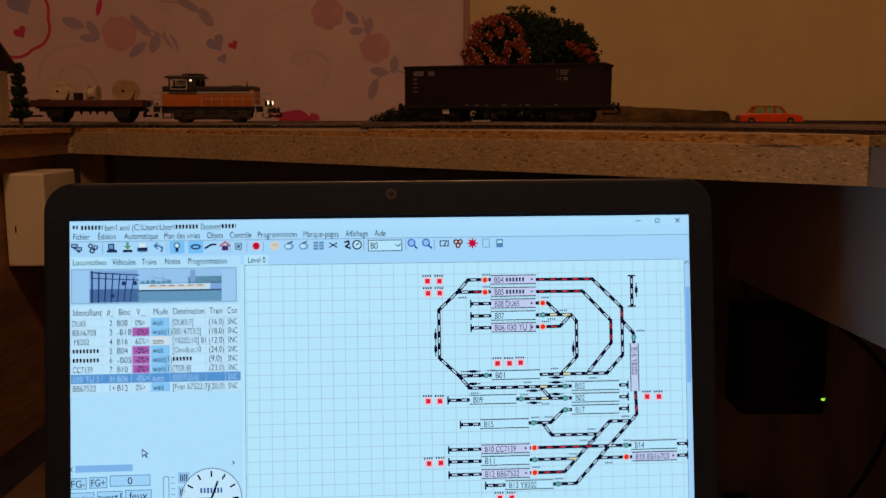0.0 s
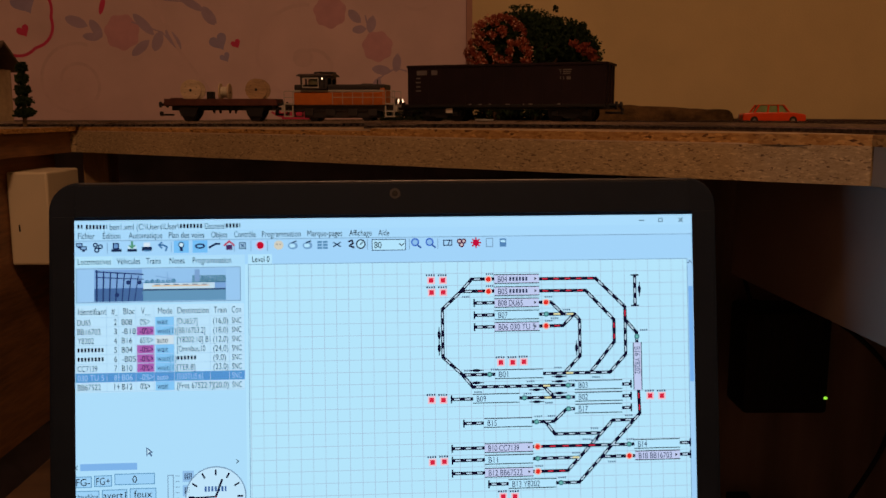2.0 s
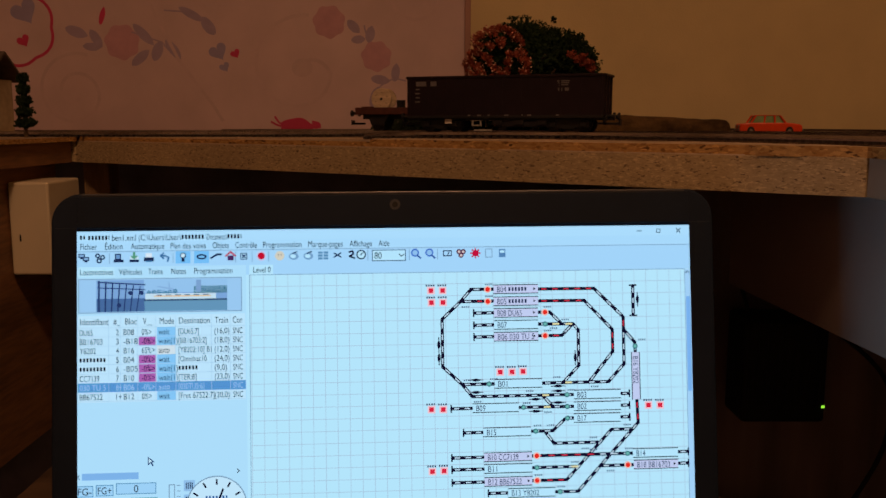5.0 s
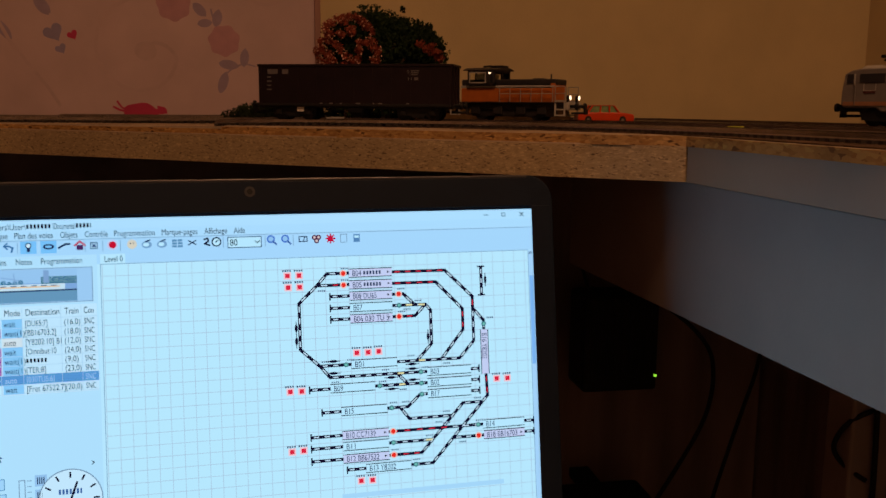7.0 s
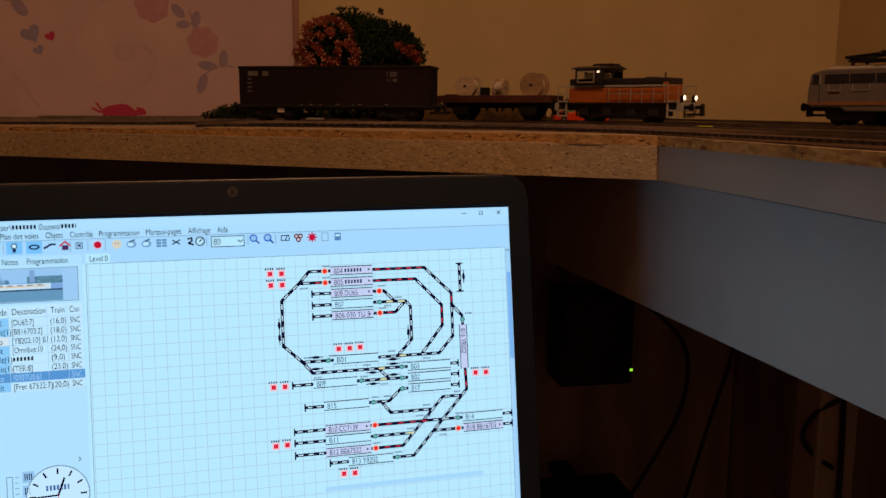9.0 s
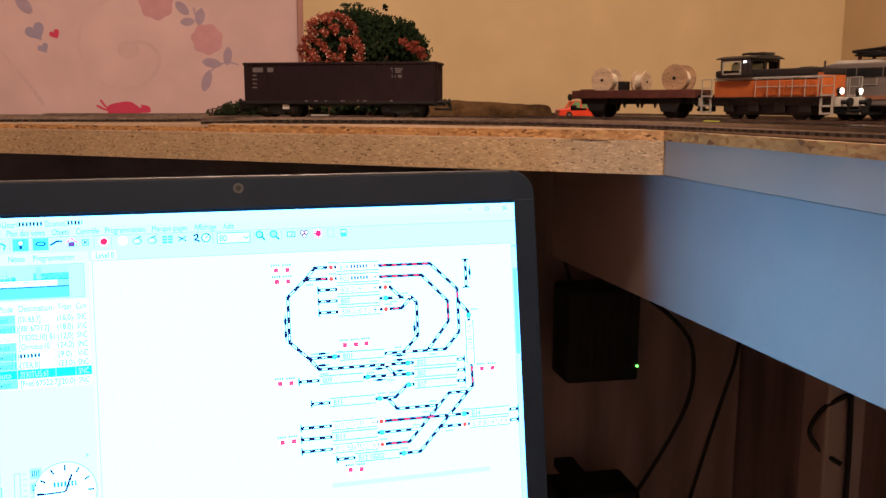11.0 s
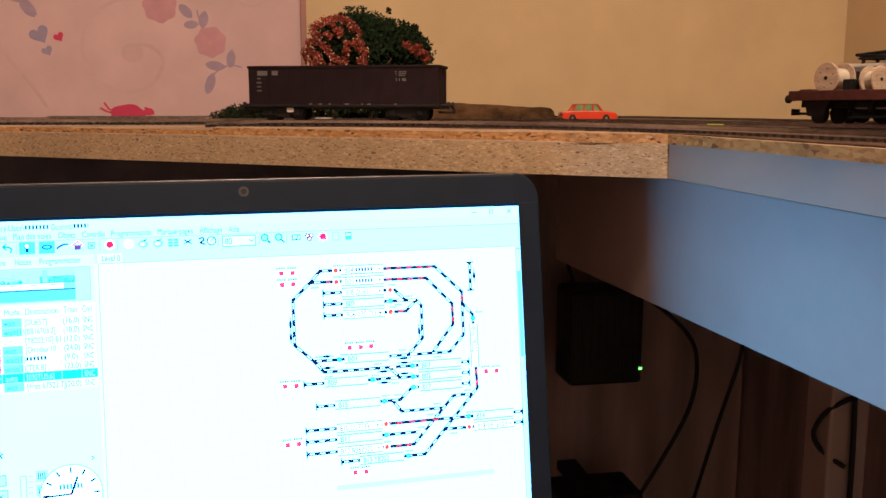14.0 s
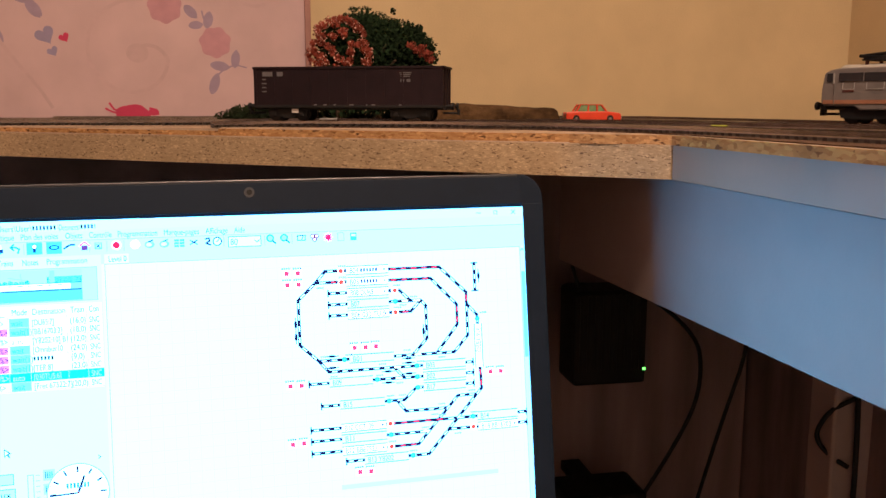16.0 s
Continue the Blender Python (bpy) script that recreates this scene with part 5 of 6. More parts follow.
def words(name, color, s, u0, v, u1, size=0.54, z=4, turn=0.0):
    """Text whose middle lies on row v, from column u0 to u1."""
    cu = bpy.data.curves.new("text", "FONT")
    cu.body, cu.size = s, size * CELL * 1.32
    cu.offset = 0.0
    ob = bpy.data.objects.new("text", cu)
    scene.collection.objects.link(ob)
    bpy.context.view_layer.update()
    me = bpy.data.meshes.new_from_object(ob.evaluated_get(bpy.context.evaluated_depsgraph_get()))
    bpy.data.objects.remove(ob)
    xs = [p.co.x for p in me.vertices]
    if xs:
        k = (u1 - u0) * CELL / max(1e-6, max(xs) - min(xs))
        m = Matrix.Translation((u0 * CELL, -v * CELL, height(z))) @ Matrix.Rotation(turn, 4, "Z") @ Matrix.Diagonal((k, 1, 1, 1)) @ Matrix.Translation((-min(xs), -0.36 * cu.size, 0))
        me.transform(m)
        layer(name, color, z).from_mesh(me)
    bpy.data.meshes.remove(me)


def bars(name, color, u0, v, u1, h=0.30, z=4, piece=0.27):
    u = u0
    while u < u1 - 0.05:
        rect(name, color, u, v - h / 2, min(u1, u + piece * 0.6), v + h / 2, z)
        u += piece


# title, menu and tool bars
rect("title_bar", (160, 220, 252), SCR_L, SCR_T, SCR_R, -4.30, 1)
rect("tool_bar", BAR, SCR_L, -3.52, SCR_R, -1.45, 1)
rect("menu_bar", (156, 217, 251), SCR_L, -4.30, SCR_R, -3.52, 1)
stroke("tool_bar_line", GREY, [(SCR_L, -3.50), (SCR_R, -3.50)], 0.05, 2)
bars("title_text", TEXT, -32.1, -4.66, -31.7)
bars("title_text", TEXT, -31.44, -4.63, -29.75, 0.34)
words("title_text", TEXT, "ben1.xml (C:\\Users\\User\\", -29.55, -4.63, -24.0)
bars("title_text", TEXT, -23.95, -4.63, -22.05, 0.34)
words("title_text", TEXT, "\\Documents\\", -22.0, -4.63, -20.3)
bars("title_text", TEXT, -20.25, -4.63, -19.1, 0.34)
stroke("window_button", TEXT, [(14.0, -4.68), (14.4, -4.68)], 0.06)
frame_line("window_button", TEXT, 15.65, -4.86, 16.0, -4.52, 0.05, 3)
stroke("window_button", TEXT, [(17.38, -4.86), (17.72, -4.52)], 0.07)
stroke("window_button", TEXT, [(17.38, -4.52), (17.72, -4.86)], 0.07)
for s, a, b in (("Fichier", -32.06, -30.75), ("Édition", -30.1, -28.7), ("Automatique", -28.05, -25.35), ("Plan des voies", -24.85, -22.0),
                ("Objets", -21.45, -20.15), ("Contrôle", -19.6, -17.85), ("Programmation", -17.35, -14.2), ("Marque-pages", -13.65, -10.8), ("Affichage", -10.25, -8.4), ("Aide", -7.85, -6.95)):
    words("menu_text", TEXT, s, a, -3.92, b, 0.53)
DEEP = (18, 42, 76)
# two screens, gears, laptop, download, printer, undo arrow
for du, dv in ((-0.22, -0.14), (0.12, 0.12)):
    rect("tool_icon", DEEP, -31.75 + du - 0.26, -3.0 + dv - 0.2, -31.75 + du + 0.26, -3.0 + dv + 0.12, 3)
    rect("tool_icon", (110, 170, 215), -31.75 + du - 0.18, -3.0 + dv - 0.13, -31.75 + du + 0.18, -3.0 + dv + 0.05, 4)
    rect("tool_icon", DEEP, -31.75 + du - 0.12, -3.0 + dv + 0.12, -31.75 + du + 0.12, -3.0 + dv + 0.24, 3)
for du, dv, rr in ((-0.2, -0.18, 0.2), (0.2, -0.05, 0.2), (-0.08, 0.22, 0.22)):
    disc("tool_icon", DEEP, -30.5 + du, -2.98 + dv, rr, 3)
    disc("tool_icon", BAR, -30.5 + du, -2.98 + dv, rr * 0.45, 4)
rect("tool_icon", DEEP, -29.32, -3.32, -28.82, -2.80, 3)
rect("tool_icon", (80, 150, 205), -29.22, -3.22, -28.92, -2.90, 4)
rect("tool_icon", DEEP, -29.42, -2.82, -28.62, -2.60, 3)
rect("tool_icon", DEEP, -28.15, -2.82, -27.40, -2.60, 3)
rect("tool_icon", (190, 225, 240), -28.12, -3.08, -27.43, -2.84, 3)
stroke("tool_icon", (40, 150, 120), [(-27.78, -3.38), (-27.78, -3.02)], 0.20, 5)
stroke("tool_icon", (40, 150, 120), [(-28.0, -3.1), (-27.78, -2.9), (-27.56, -3.1)], 0.12, 5)
rect("tool_icon", DEEP, -27.0, -2.98, -26.2, -2.66, 3)
rect("tool_icon", (215, 232, 245), -26.85, -3.32, -26.35, -2.98, 4)
rect("tool_icon", (60, 120, 170), -26.85, -2.72, -26.35, -2.60, 4)
stroke("tool_icon", (60, 110, 160), [(-25.1, -2.62), (-25.0, -2.95), (-25.3, -3.1), (-25.6, -3.1)], 0.14, 3)
stroke("tool_icon", (60, 110, 160), [(-25.4, -3.34), (-25.66, -3.1), (-25.4, -2.86)], 0.12, 4)
for u in (-23.85, -22.35):
    rect("tool_icon", SKY, u - 0.6, -3.45, u + 0.6, -2.45, 2)
disc("tool_icon", DEEP, -23.85, -3.1, 0.24, 3)
disc("tool_icon", (200, 235, 250), -23.85, -3.1, 0.16, 4)
rect("tool_icon", DEEP, -23.97, -2.92, -23.73, -2.60, 3)
disc("tool_icon", DEEP, -22.35, -2.98, 0.42, 3, 18, 0.22)
disc("tool_icon", SKY, -22.35, -2.98, 0.26, 4, 18, 0.10)
stroke("tool_icon", DEEP, [(-21.6, -2.85), (-21.1, -3.15), (-20.75, -3.15)], 0.16)
rect("tool_icon", (70, 40, 90), -20.25, -3.05, -19.75, -2.65, 3)
stroke("tool_icon", RED, [(-20.4, -3.0), (-20.0, -3.35), (-19.6, -3.0)], 0.14, 4)
frame_line("tool_icon", DEEP, -19.2, -3.25, -18.65, -2.7, 0.06, 3)
stroke("tool_icon", DEEP, [(-19.05, -3.1), (-18.8, -2.85)], 0.09)
stroke("tool_icon", DEEP, [(-19.05, -2.85), (-18.8, -3.1)], 0.09)
disc("tool_icon", LILAC, -17.5, -2.98, 0.42, 2)
disc("tool_icon", (190, 20, 48), -17.5, -2.98, 0.29, 3)
disc("tool_icon", (208, 206, 190), -16.0, -2.98, 0.38, 3)
for u in (-16.12, -15.88):
    disc("tool_icon", DEEP, u, -3.05, 0.05, 4, 8)
for u in (-14.85, -13.65):
    disc("tool_icon", (100, 160, 200), u, -2.92, 0.40, 3, 18, 0.30)
    stroke("tool_icon", DEEP, [(u - 0.1, -3.15), (u + 0.28, -3.3)], 0.10, 4)
    disc("tool_icon", PAPER, u - 0.05, -2.92, 0.24, 4, 18, 0.16)
for j in range(3):
    for k in range(2):
        rect("tool_icon", (90, 140, 180), -12.85 + k * 0.45, -3.28 + j * 0.24, -12.47 + k * 0.45, -3.10 + j * 0.24, 3)
stroke("tool_icon", DEEP, [(-11.55, -3.15), (-10.95, -2.8)], 0.10)
stroke("tool_icon", DEEP, [(-11.55, -2.8), (-10.95, -3.15)], 0.10)
stroke("tool_icon", NAVY, [(-10.3, -3.2), (-10.0, -3.3), (-9.95, -3.05), (-10.25, -2.85), (-9.85, -2.7)], 0.14)
disc("tool_icon", NAVY, -9.30 + 0.0, -2.98, 0.40, 3)
disc("tool_icon", PAPER, -9.30, -2.98, 0.30, 4)
stroke("tool_icon", NAVY, [(-9.36, -2.95), (-9.15, -3.15)], 0.08, 5)
rect("combo_box", PAPER, -8.40, -3.36, -5.6, -2.42, 2)
frame_line("combo_box", DEEP, -8.40, -3.36, -5.6, -2.42, 0.06, 3)
words("tool_text", TEXT, "80", -8.2, -2.90, -7.6, 0.58)
stroke("tool_text", TEXT, [(-6.15, -2.98), (-5.95, -2.80), (-5.75, -2.98)], 0.07, 4)
for u in (-4.75, -3.55):
    disc("tool_icon", (30, 110, 200), u - 0.08, -3.08, 0.34, 3)
    disc("tool_icon", (120, 190, 235), u - 0.08, -3.08, 0.22, 4)
    stroke("tool_icon", (30, 90, 160), [(u + 0.1, -2.88), (u + 0.38, -2.62)], 0.14, 4)
frame_line("tool_icon", DEEP, -2.5, -3.25, -1.75, -2.75, 0.08, 3)
stroke("tool_icon", DEEP, [(-2.12, -2.8), (-1.95, -3.2)], 0.07)
for u, v in ((-1.15, -3.12), (-0.80, -3.12), (-0.98, -2.82)):
    disc("tool_icon", (80, 40, 70), u, v, 0.22, 3)
    disc("tool_icon", (205, 190, 190), u, v, 0.11, 4)
for i in range(8):
    a = i * math.pi / 4
    stroke("tool_icon", (190, 20, 60), [(0.22, -2.98), (0.22 + 0.40 * math.cos(a), -2.98 + 0.40 * math.sin(a))], 0.12)
disc("tool_icon", (190, 20, 60), 0.22, -2.98, 0.26, 4)
frame_line("tool_icon", GREY, 1.05, -3.35, 1.65, -2.6, 0.06, 3)
rect("tool_icon", (80, 130, 180), 2.2, -3.30, 2.75, -2.62, 3)
rect("tool_icon", PAPER, 2.28, -3.18, 2.67, -2.98, 4)
for u in (-29.75, -24.65, -19.75 + 0.15, -18.25, -16.9, -8.75, -5.3, -2.95):
    stroke("tool_bar_line", GREY, [(u, -3.35), (u, -2.5)], 0.05, 2)
# tabs, picture and the table on the left
rect("side_panel", (163, 221, 250), SCR_L, -2.25, -18.75, SCR_B, 2)
rect("tab", PAPER, -32.3, -2.25, -29.35, -1.45, 3)
for s, a, b in (("Locomotives", -32.1, -29.45), ("Véhicules", -29.0, -27.15), ("Trains", -26.65, -25.5), ("Notes", -24.8, -23.6), ("Programmation", -22.95, -19.85)):
    words("tab_text", TEXT, s, a, -1.84, b, 0.52, 5)
rect("picture", (140, 200, 240), -32.25, -1.28, -19.1, 1.52, 3)
frame_line("picture", GREY, -32.25, -1.28, -19.1, 1.52, 0.06, 4)
rect("picture", (104, 164, 216), -30.80, -1.15, -20.30, 1.42, 4)
rect("picture", (132, 194, 236), -27.0, -1.15, -20.30, -0.10, 5)
rect("picture", (96, 148, 184), -27.0, 0.55, -20.30, 1.42, 5)
rect("picture", (190, 222, 240), -26.9, -0.02, -21.2, 0.45, 6)
rect("picture", (225, 190, 150), -26.2, 0.16, -21.6, 0.26, 7)
rect("picture", (50, 80, 110), -27.0, 0.45, -20.3, 0.58, 6)
rect("picture", (60, 110, 130), -23.0, -0.6, -20.3, -0.02, 5)
rect("picture", (110, 160, 205), -22.8, -1.1, -22.4, -0.1, 6)
for i in range(7):
    stroke("picture", (34, 60, 104), [(-30.6 + i * 0.55, -1.1 + 0.08 * i), (-30.6 + i * 0.5, 1.4)], 0.14 - 0.01 * i, 6)
stroke("picture", (34, 60, 104), [(-30.7, -1.0), (-26.9, -0.75)], 0.10, 6)
stroke("picture", (34, 60, 104), [(-30.7, -0.55), (-26.9, -0.35)], 0.08, 6)
rect("picture", (66, 104, 156), -30.8, 0.35, -26.9, 1.42, 5)
stroke("picture", (110, 160, 205), [(-25.9, -0.6), (-24.6, -0.35)], 0.07, 6)
stroke("picture", (110, 160, 205), [(-25.0, -0.9), (-24.9, -0.1)], 0.07, 6)
for k in range(6):
    disc("picture", (60, 116, 150), -26.6 + 0.42 * k, -0.08 - 0.05 * (k % 3), 0.20, 5, 12)
    rect("picture", (60, 90, 130), -26.0 + k * 0.75, 0.08, -25.55 + k * 0.75, 0.15, 8)
for u, v in ((-28.1, -0.1), (-27.2, -0.1), (-29.0, 0.9)):
    disc("picture", (30, 54, 100), u, v, 0.18, 7)
COLS = (-32.28, -29.72, -28.79, -27.41, -25.97, -24.36, -21.48, -19.95)
rect("table", (185, 228, 252), -32.3, 1.72, -18.85, 8.75, 3)
for u in COLS[1:]:
    stroke("table_line", (150, 195, 225), [(u - 0.12, 1.8), (u - 0.12, 8.65)], 0.035, 5)
ROW0, ROWH = 3.08, 0.745
for i in range(9):
    stroke("table_line", (150, 195, 225), [(-32.3, ROW0 - ROWH / 2 + i * ROWH), (-18.85, ROW0 - ROWH / 2 + i * ROWH)], 0.035, 5)
for s, u, w in (("Identifiant", -32.1, 2.25), ("#_", -29.45, 0.5), ("Bloc", -28.5, 0.9), ("V__", -27.1, 0.8), ("Mode", -25.75, 1.15), ("Destination", -24.2, 2.5), ("Train", -21.3, 1.05), ("Con", -19.85, 0.75)):
    words("table_text", TEXT, s, u, 2.20, u + w, 0.56, 7)
ROSTER = (("DU65", "2", "B08", "0%>", "wait", "[DU65:7]", "(16,0)"), ("BB16703", "3", "-B18", "-0%>", "wait(1)", "[BB16703:2]", "(18,0)"),
          ("Y8202", "4", "B16", "65%>", "auto", "[Y8202:10] B1", "(12,0)"), ("", "5", "B04", "-0%>", "wait", "[Omnibus:10", "(24,0)"),
          ("", "6", "-B05", "-0%>", "wait(1)", "", "(9,0)"), ("CC7139", "7", "B10", "-0%>", "wait(1)", "[TER:8]", "(23,0)"),
          ("030 TU 5", "8+", "B06", "-0%>", "auto", "[030TU5:6]", ""), ("BB67522", "1+", "B12", "0%>", "wait", "[Fret 67522:7]", "(20,0)"))
for i, (name, num, blk, v_, mode, dest, tr) in enumerate(ROSTER):
    v = ROW0 + i * ROWH
    sel = i == 6
    if sel:
        rect("selected_line", (46, 146, 208), -32.3, v - ROWH / 2, -18.85, v + ROWH / 2, 4)
    if v_ == "-0%>" and not sel:
        rect("table_cell", PURPLE, -27.45, v - ROWH / 2 + 0.03, -26.05, v + ROWH / 2 - 0.03, 4)
    if mode != "auto":
        rect("table_cell", (96, 198, 246), -25.98, v - ROWH / 2 + 0.02, -24.5, v + ROWH / 2 - 0.02, 4)
    elif not sel:
        rect("table_cell", (205, 225, 235), -25.98, v - ROWH / 2 + 0.02, -24.5, v + ROWH / 2 - 0.02, 4)
    col = (140, 200, 240) if sel else TEXT
    for s, u, w in ((name, -32.15, 0.26 * len(name)), (num, -29.25, 0.22 * len(num)), (blk, -28.65, 0.28 * len(blk)), (v_, -27.2, 0.26 * len(v_)),
                    (mode, -25.85, 0.22 * len(mode)), (dest, -24.25, 0.205 * len(dest)), (tr, -21.35, 0.20 * len(tr)), ("SNC", -19.85, 0.78)):
        if s:
            words("table_text", col, s, u, v, u + w, 0.52, 7)
    if not name:
        bars("table_text", col, -32.15, v, -30.0, 0.32, 7)
    if i == 4:
        bars("table_text", col, -24.25, v, -22.6, 0.32, 7)
rect("scroll_bar", (100, 178, 232), -32.0, 14.45, -27.5, 15.0, 4)
stroke("scroll_bar", TEXT, [(-32.2, 14.6), (-32.4, 14.75), (-32.2, 14.9)], 0.06, 5)
stroke("scroll_bar", TEXT, [(-19.6, 14.4), (-19.4, 14.55), (-19.6, 14.7)], 0.06, 5)
bm = layer("mouse_pointer", (60, 90, 130), 8)
bm.faces.new([bm.verts.new((u * CELL, -v * CELL, height(8))) for u, v in ((-26.75, 13.2), (-26.75, 13.95), (-26.55, 13.75), (-26.38, 14.0), (-26.28, 13.93), (-26.42, 13.7), (-26.2, 13.66))])
bm = layer("mouse_pointer", (190, 228, 246), 9)
bm.faces.new([bm.verts.new((u * CELL, -v * CELL, height(9))) for u, v in ((-26.68, 13.36), (-26.68, 13.78), (-26.53, 13.63), (-26.40, 13.62))])
# control buttons, slider and dial below the table
for s, u0, v0, u1, v1 in (("FG-", -32.45, 15.45, -31.1, 16.35), ("FG+", -30.9, 15.40, -29.5, 16.30), ("0", -29.3, 15.30, -26.1, 16.20), ("chaudière", -32.5, 16.6, -30.5, 17.5),
                          ("avert1", -30.3, 16.55, -28.3, 17.45), ("feux", -28.1, 16.5, -26.0, 17.4), ("", -32.5, 17.7, -30.5, 18.6), ("", -30.3, 17.65, -28.3, 18.55), ("", -28.1, 17.6, -26.0, 18.5)):
    rect("button", (140, 208, 246), u0, v0, u1, v1, 3)
    frame_line("button", (80, 140, 180), u0, v0, u1, v1, 0.06, 4)
    if s:
        w = min(u1 - u0 - 0.2, 0.36 * len(s))
        words("button_text", TEXT, s, (u0 + u1 - w) / 2, (v0 + v1) / 2, (u0 + u1 + w) / 2, 0.62 if s != "chaudière" else 0.42, 6)
for k in range(3):
    rect("button", (130, 190, 232), -23.9, 15.2 + k * 1.15, -23.0, 16.1 + k * 1.15, 3)
    for j in range(4 - k):
        stroke("button_text", DEEP, [(-23.7 + 0.16 * j, 15.4 + k * 1.15), (-23.7 + 0.16 * j, 15.9 + k * 1.15)], 0.08, 5)
frame_line("slider", GREY, -25.1, 15.5, -24.6, 20.0, 0.07, 4)
for k in range(8):
    stroke("slider", GREY, [(-24.45, 15.6 + k * 0.45), (-24.15, 15.6 + k * 0.45)], 0.06, 4)
disc("dial", GREY, -21.25, 17.35, 2.45, 4, 48)
disc("dial", (190, 228, 250), -21.25, 17.35, 2.36, 5, 48)
for i in range(12):
    a = i * math.pi / 6
    stroke("dial_mark", NAVY, [(-21.25 + 1.75 * math.cos(a), 17.35 + 1.75 * math.sin(a)), (-21.25 + 2.15 * math.cos(a), 17.35 + 2.15 * math.sin(a))], 0.14, 7)
bars("dial_mark", (60, 100, 160), -22.15, 16.72, -20.4, 0.42, 7)
stroke("dial_hand", NAVY, [(-23.4, 17.42), (-21.25, 17.35)], 0.13, 8)
stroke("dial_hand", NAVY, [(-21.25, 17.35), (-20.75, 16.0)], 0.16, 8)
stroke("dial_hand", (200, 40, 60), [(-21.25, 17.35), (-21.15, 19.2)], 0.06, 9)
# the plan: grid, tracks, blocks
rect("plan_sheet", (172, 229, 251), -18.45, -1.40, 18.0, SCR_B, 2)
rect("tab", PAPER, -18.5, -2.25, -16.55, -1.40, 2)
words("tab_text", TEXT, "Level 0", -18.15, -1.86, -16.75, 0.52, 5)
frame_line("plan_border", GREY, -18.5, -1.45, 18.05, SCR_B, 0.05, 3)
for i in range(37):
    u = -18.35 + i
    stroke("grid_line", (164, 192, 216), [(u, -1.38), (u, SCR_B)], 0.045, 3)
for j in range(25):
    v = -0.45 + j
    stroke("grid_line", (164, 192, 216), [(-18.4, v), (18.0, v)], 0.045, 3)
rect("scroll_bar", (150, 208, 246), 18.05, -1.4, 18.5, SCR_B, 3)
rect("scroll_bar", (92, 176, 236), 18.1, 0.9, 18.45, 8.9, 4)
stroke("scroll_bar", TEXT, [(18.1, -1.05), (18.27, -1.25), (18.44, -1.05)], 0.06, 5)


def rail_line(pts, dash=(188, 222, 244), caps=False):
    stroke("track_line", NAVY, pts, 0.27, 5)
    for (a, b), (c, d) in zip(pts, pts[1:]):
        n = max(1, round(math.hypot(c - a, d - b)))
        for i in range(n):
            f0, f1 = (i + 0.30) / n, (i + 0.72) / n
            stroke("track_dash", dash, [(a + (c - a) * f0, b + (d - b) * f0), (a + (c - a) * f1, b + (d - b) * f1)], 0.10, 6)
    if caps:
        stroke("track_line", NAVY, [(pts[0][0], pts[0][1] - 0.3), (pts[0][0], pts[0][1] + 0.3)], 0.12, 5)


ROUTE = (214, 50, 66)
rail_line([(1.7, 0.05), (-0.2, 0.05)])
rail_line([(-0.2, 0.05), (-1.05, 1.0), (-2.65, 2.5), (-2.65, 6.45), (-1.05, 7.95), (-0.2, 8.97)])
rail_line([(-1.05, 1.05), (0.1, 1.05)])
rail_line([(0.1, 1.05), (1.7, 1.05)], ROUTE)
rail_line([(5.45, 0.1), (10.2, 0.12)], ROUTE)
rail_line([(10.2, 0.12), (12.65, 2.55)])
rail_line([(12.65, 2.55), (12.65, 3.6)], ROUTE)
rail_line([(12.65, 3.6), (12.65, 6.5), (11.3, 7.97), (5.65, 7.97)])
rail_line([(5.45, 1.1), (9.35, 1.12)], ROUTE)
rail_line([(9.35, 1.12), (11.7, 3.6)])
rail_line([(11.7, 3.6), (11.7, 5.45)], ROUTE)
rail_line([(11.7, 5.45), (9.65, 7.95)])
for v in (2.03, 3.04, 4.02):
    rail_line([(0.0, v), (1.7, v)], caps=True)
rail_line([(5.4, 2.05), (6.4, 2.05), (7.4, 3.04)])
rail_line([(5.4, 3.04), (8.35, 3.06), (8.8, 3.58), (8.8, 6.55), (7.45, 7.95)])
rail_line([(5.4, 4.02), (7.4, 4.02)], ROUTE)
rail_line([(7.4, 4.02), (8.35, 3.06)])
rail_line([(-1.05, 7.95), (1.65, 7.95)])
rail_line([(-0.2, 8.97), (8.3, 8.98)])
rail_line([(3.65, 9.95), (8.3, 9.97)])
rail_line([(5.65, 8.97), (6.55, 9.95)])
rail_line([(13.05, 8.99), (12.3, 8.99)], caps=True)
rail_line([(13.05, 9.97), (12.3, 9.97)], caps=True)
rail_line([(13.05, 10.95), (12.3, 10.95)], caps=True)
rail_line([(-2.0, 9.94), (-0.2, 9.94)], caps=True)
rail_line([(-1.0, 11.95), (0.66, 11.95)], caps=True)
rail_line([(4.65, 11.95), (6.5, 11.95), (7.6, 10.94), (8.3, 10.94)])
rail_line([(5.8, 11.97), (6.58, 13.0), (10.3, 13.0)])
for v in (14.0, 14.98, 16.05):
    rail_line([(-2.0, v), (0.7, v)], caps=True)
rail_line([(4.7, 14.0), (10.2, 14.0)], ROUTE)
rail_line([(10.2, 14.0), (13.2, 14.0)])
rail_line([(4.7, 14.98), (8.5, 14.98)])
rail_line([(4.7, 16.05), (7.6, 16.05)], ROUTE)
rail_line([(7.6, 16.05), (11.45, 11.97), (13.2, 11.97)])
rail_line([(6.6, 17.03), (8.55, 17.03), (13.75, 11.45)])
rail_line([(13.75, 11.45), (13.68, 9.5)], ROUTE)
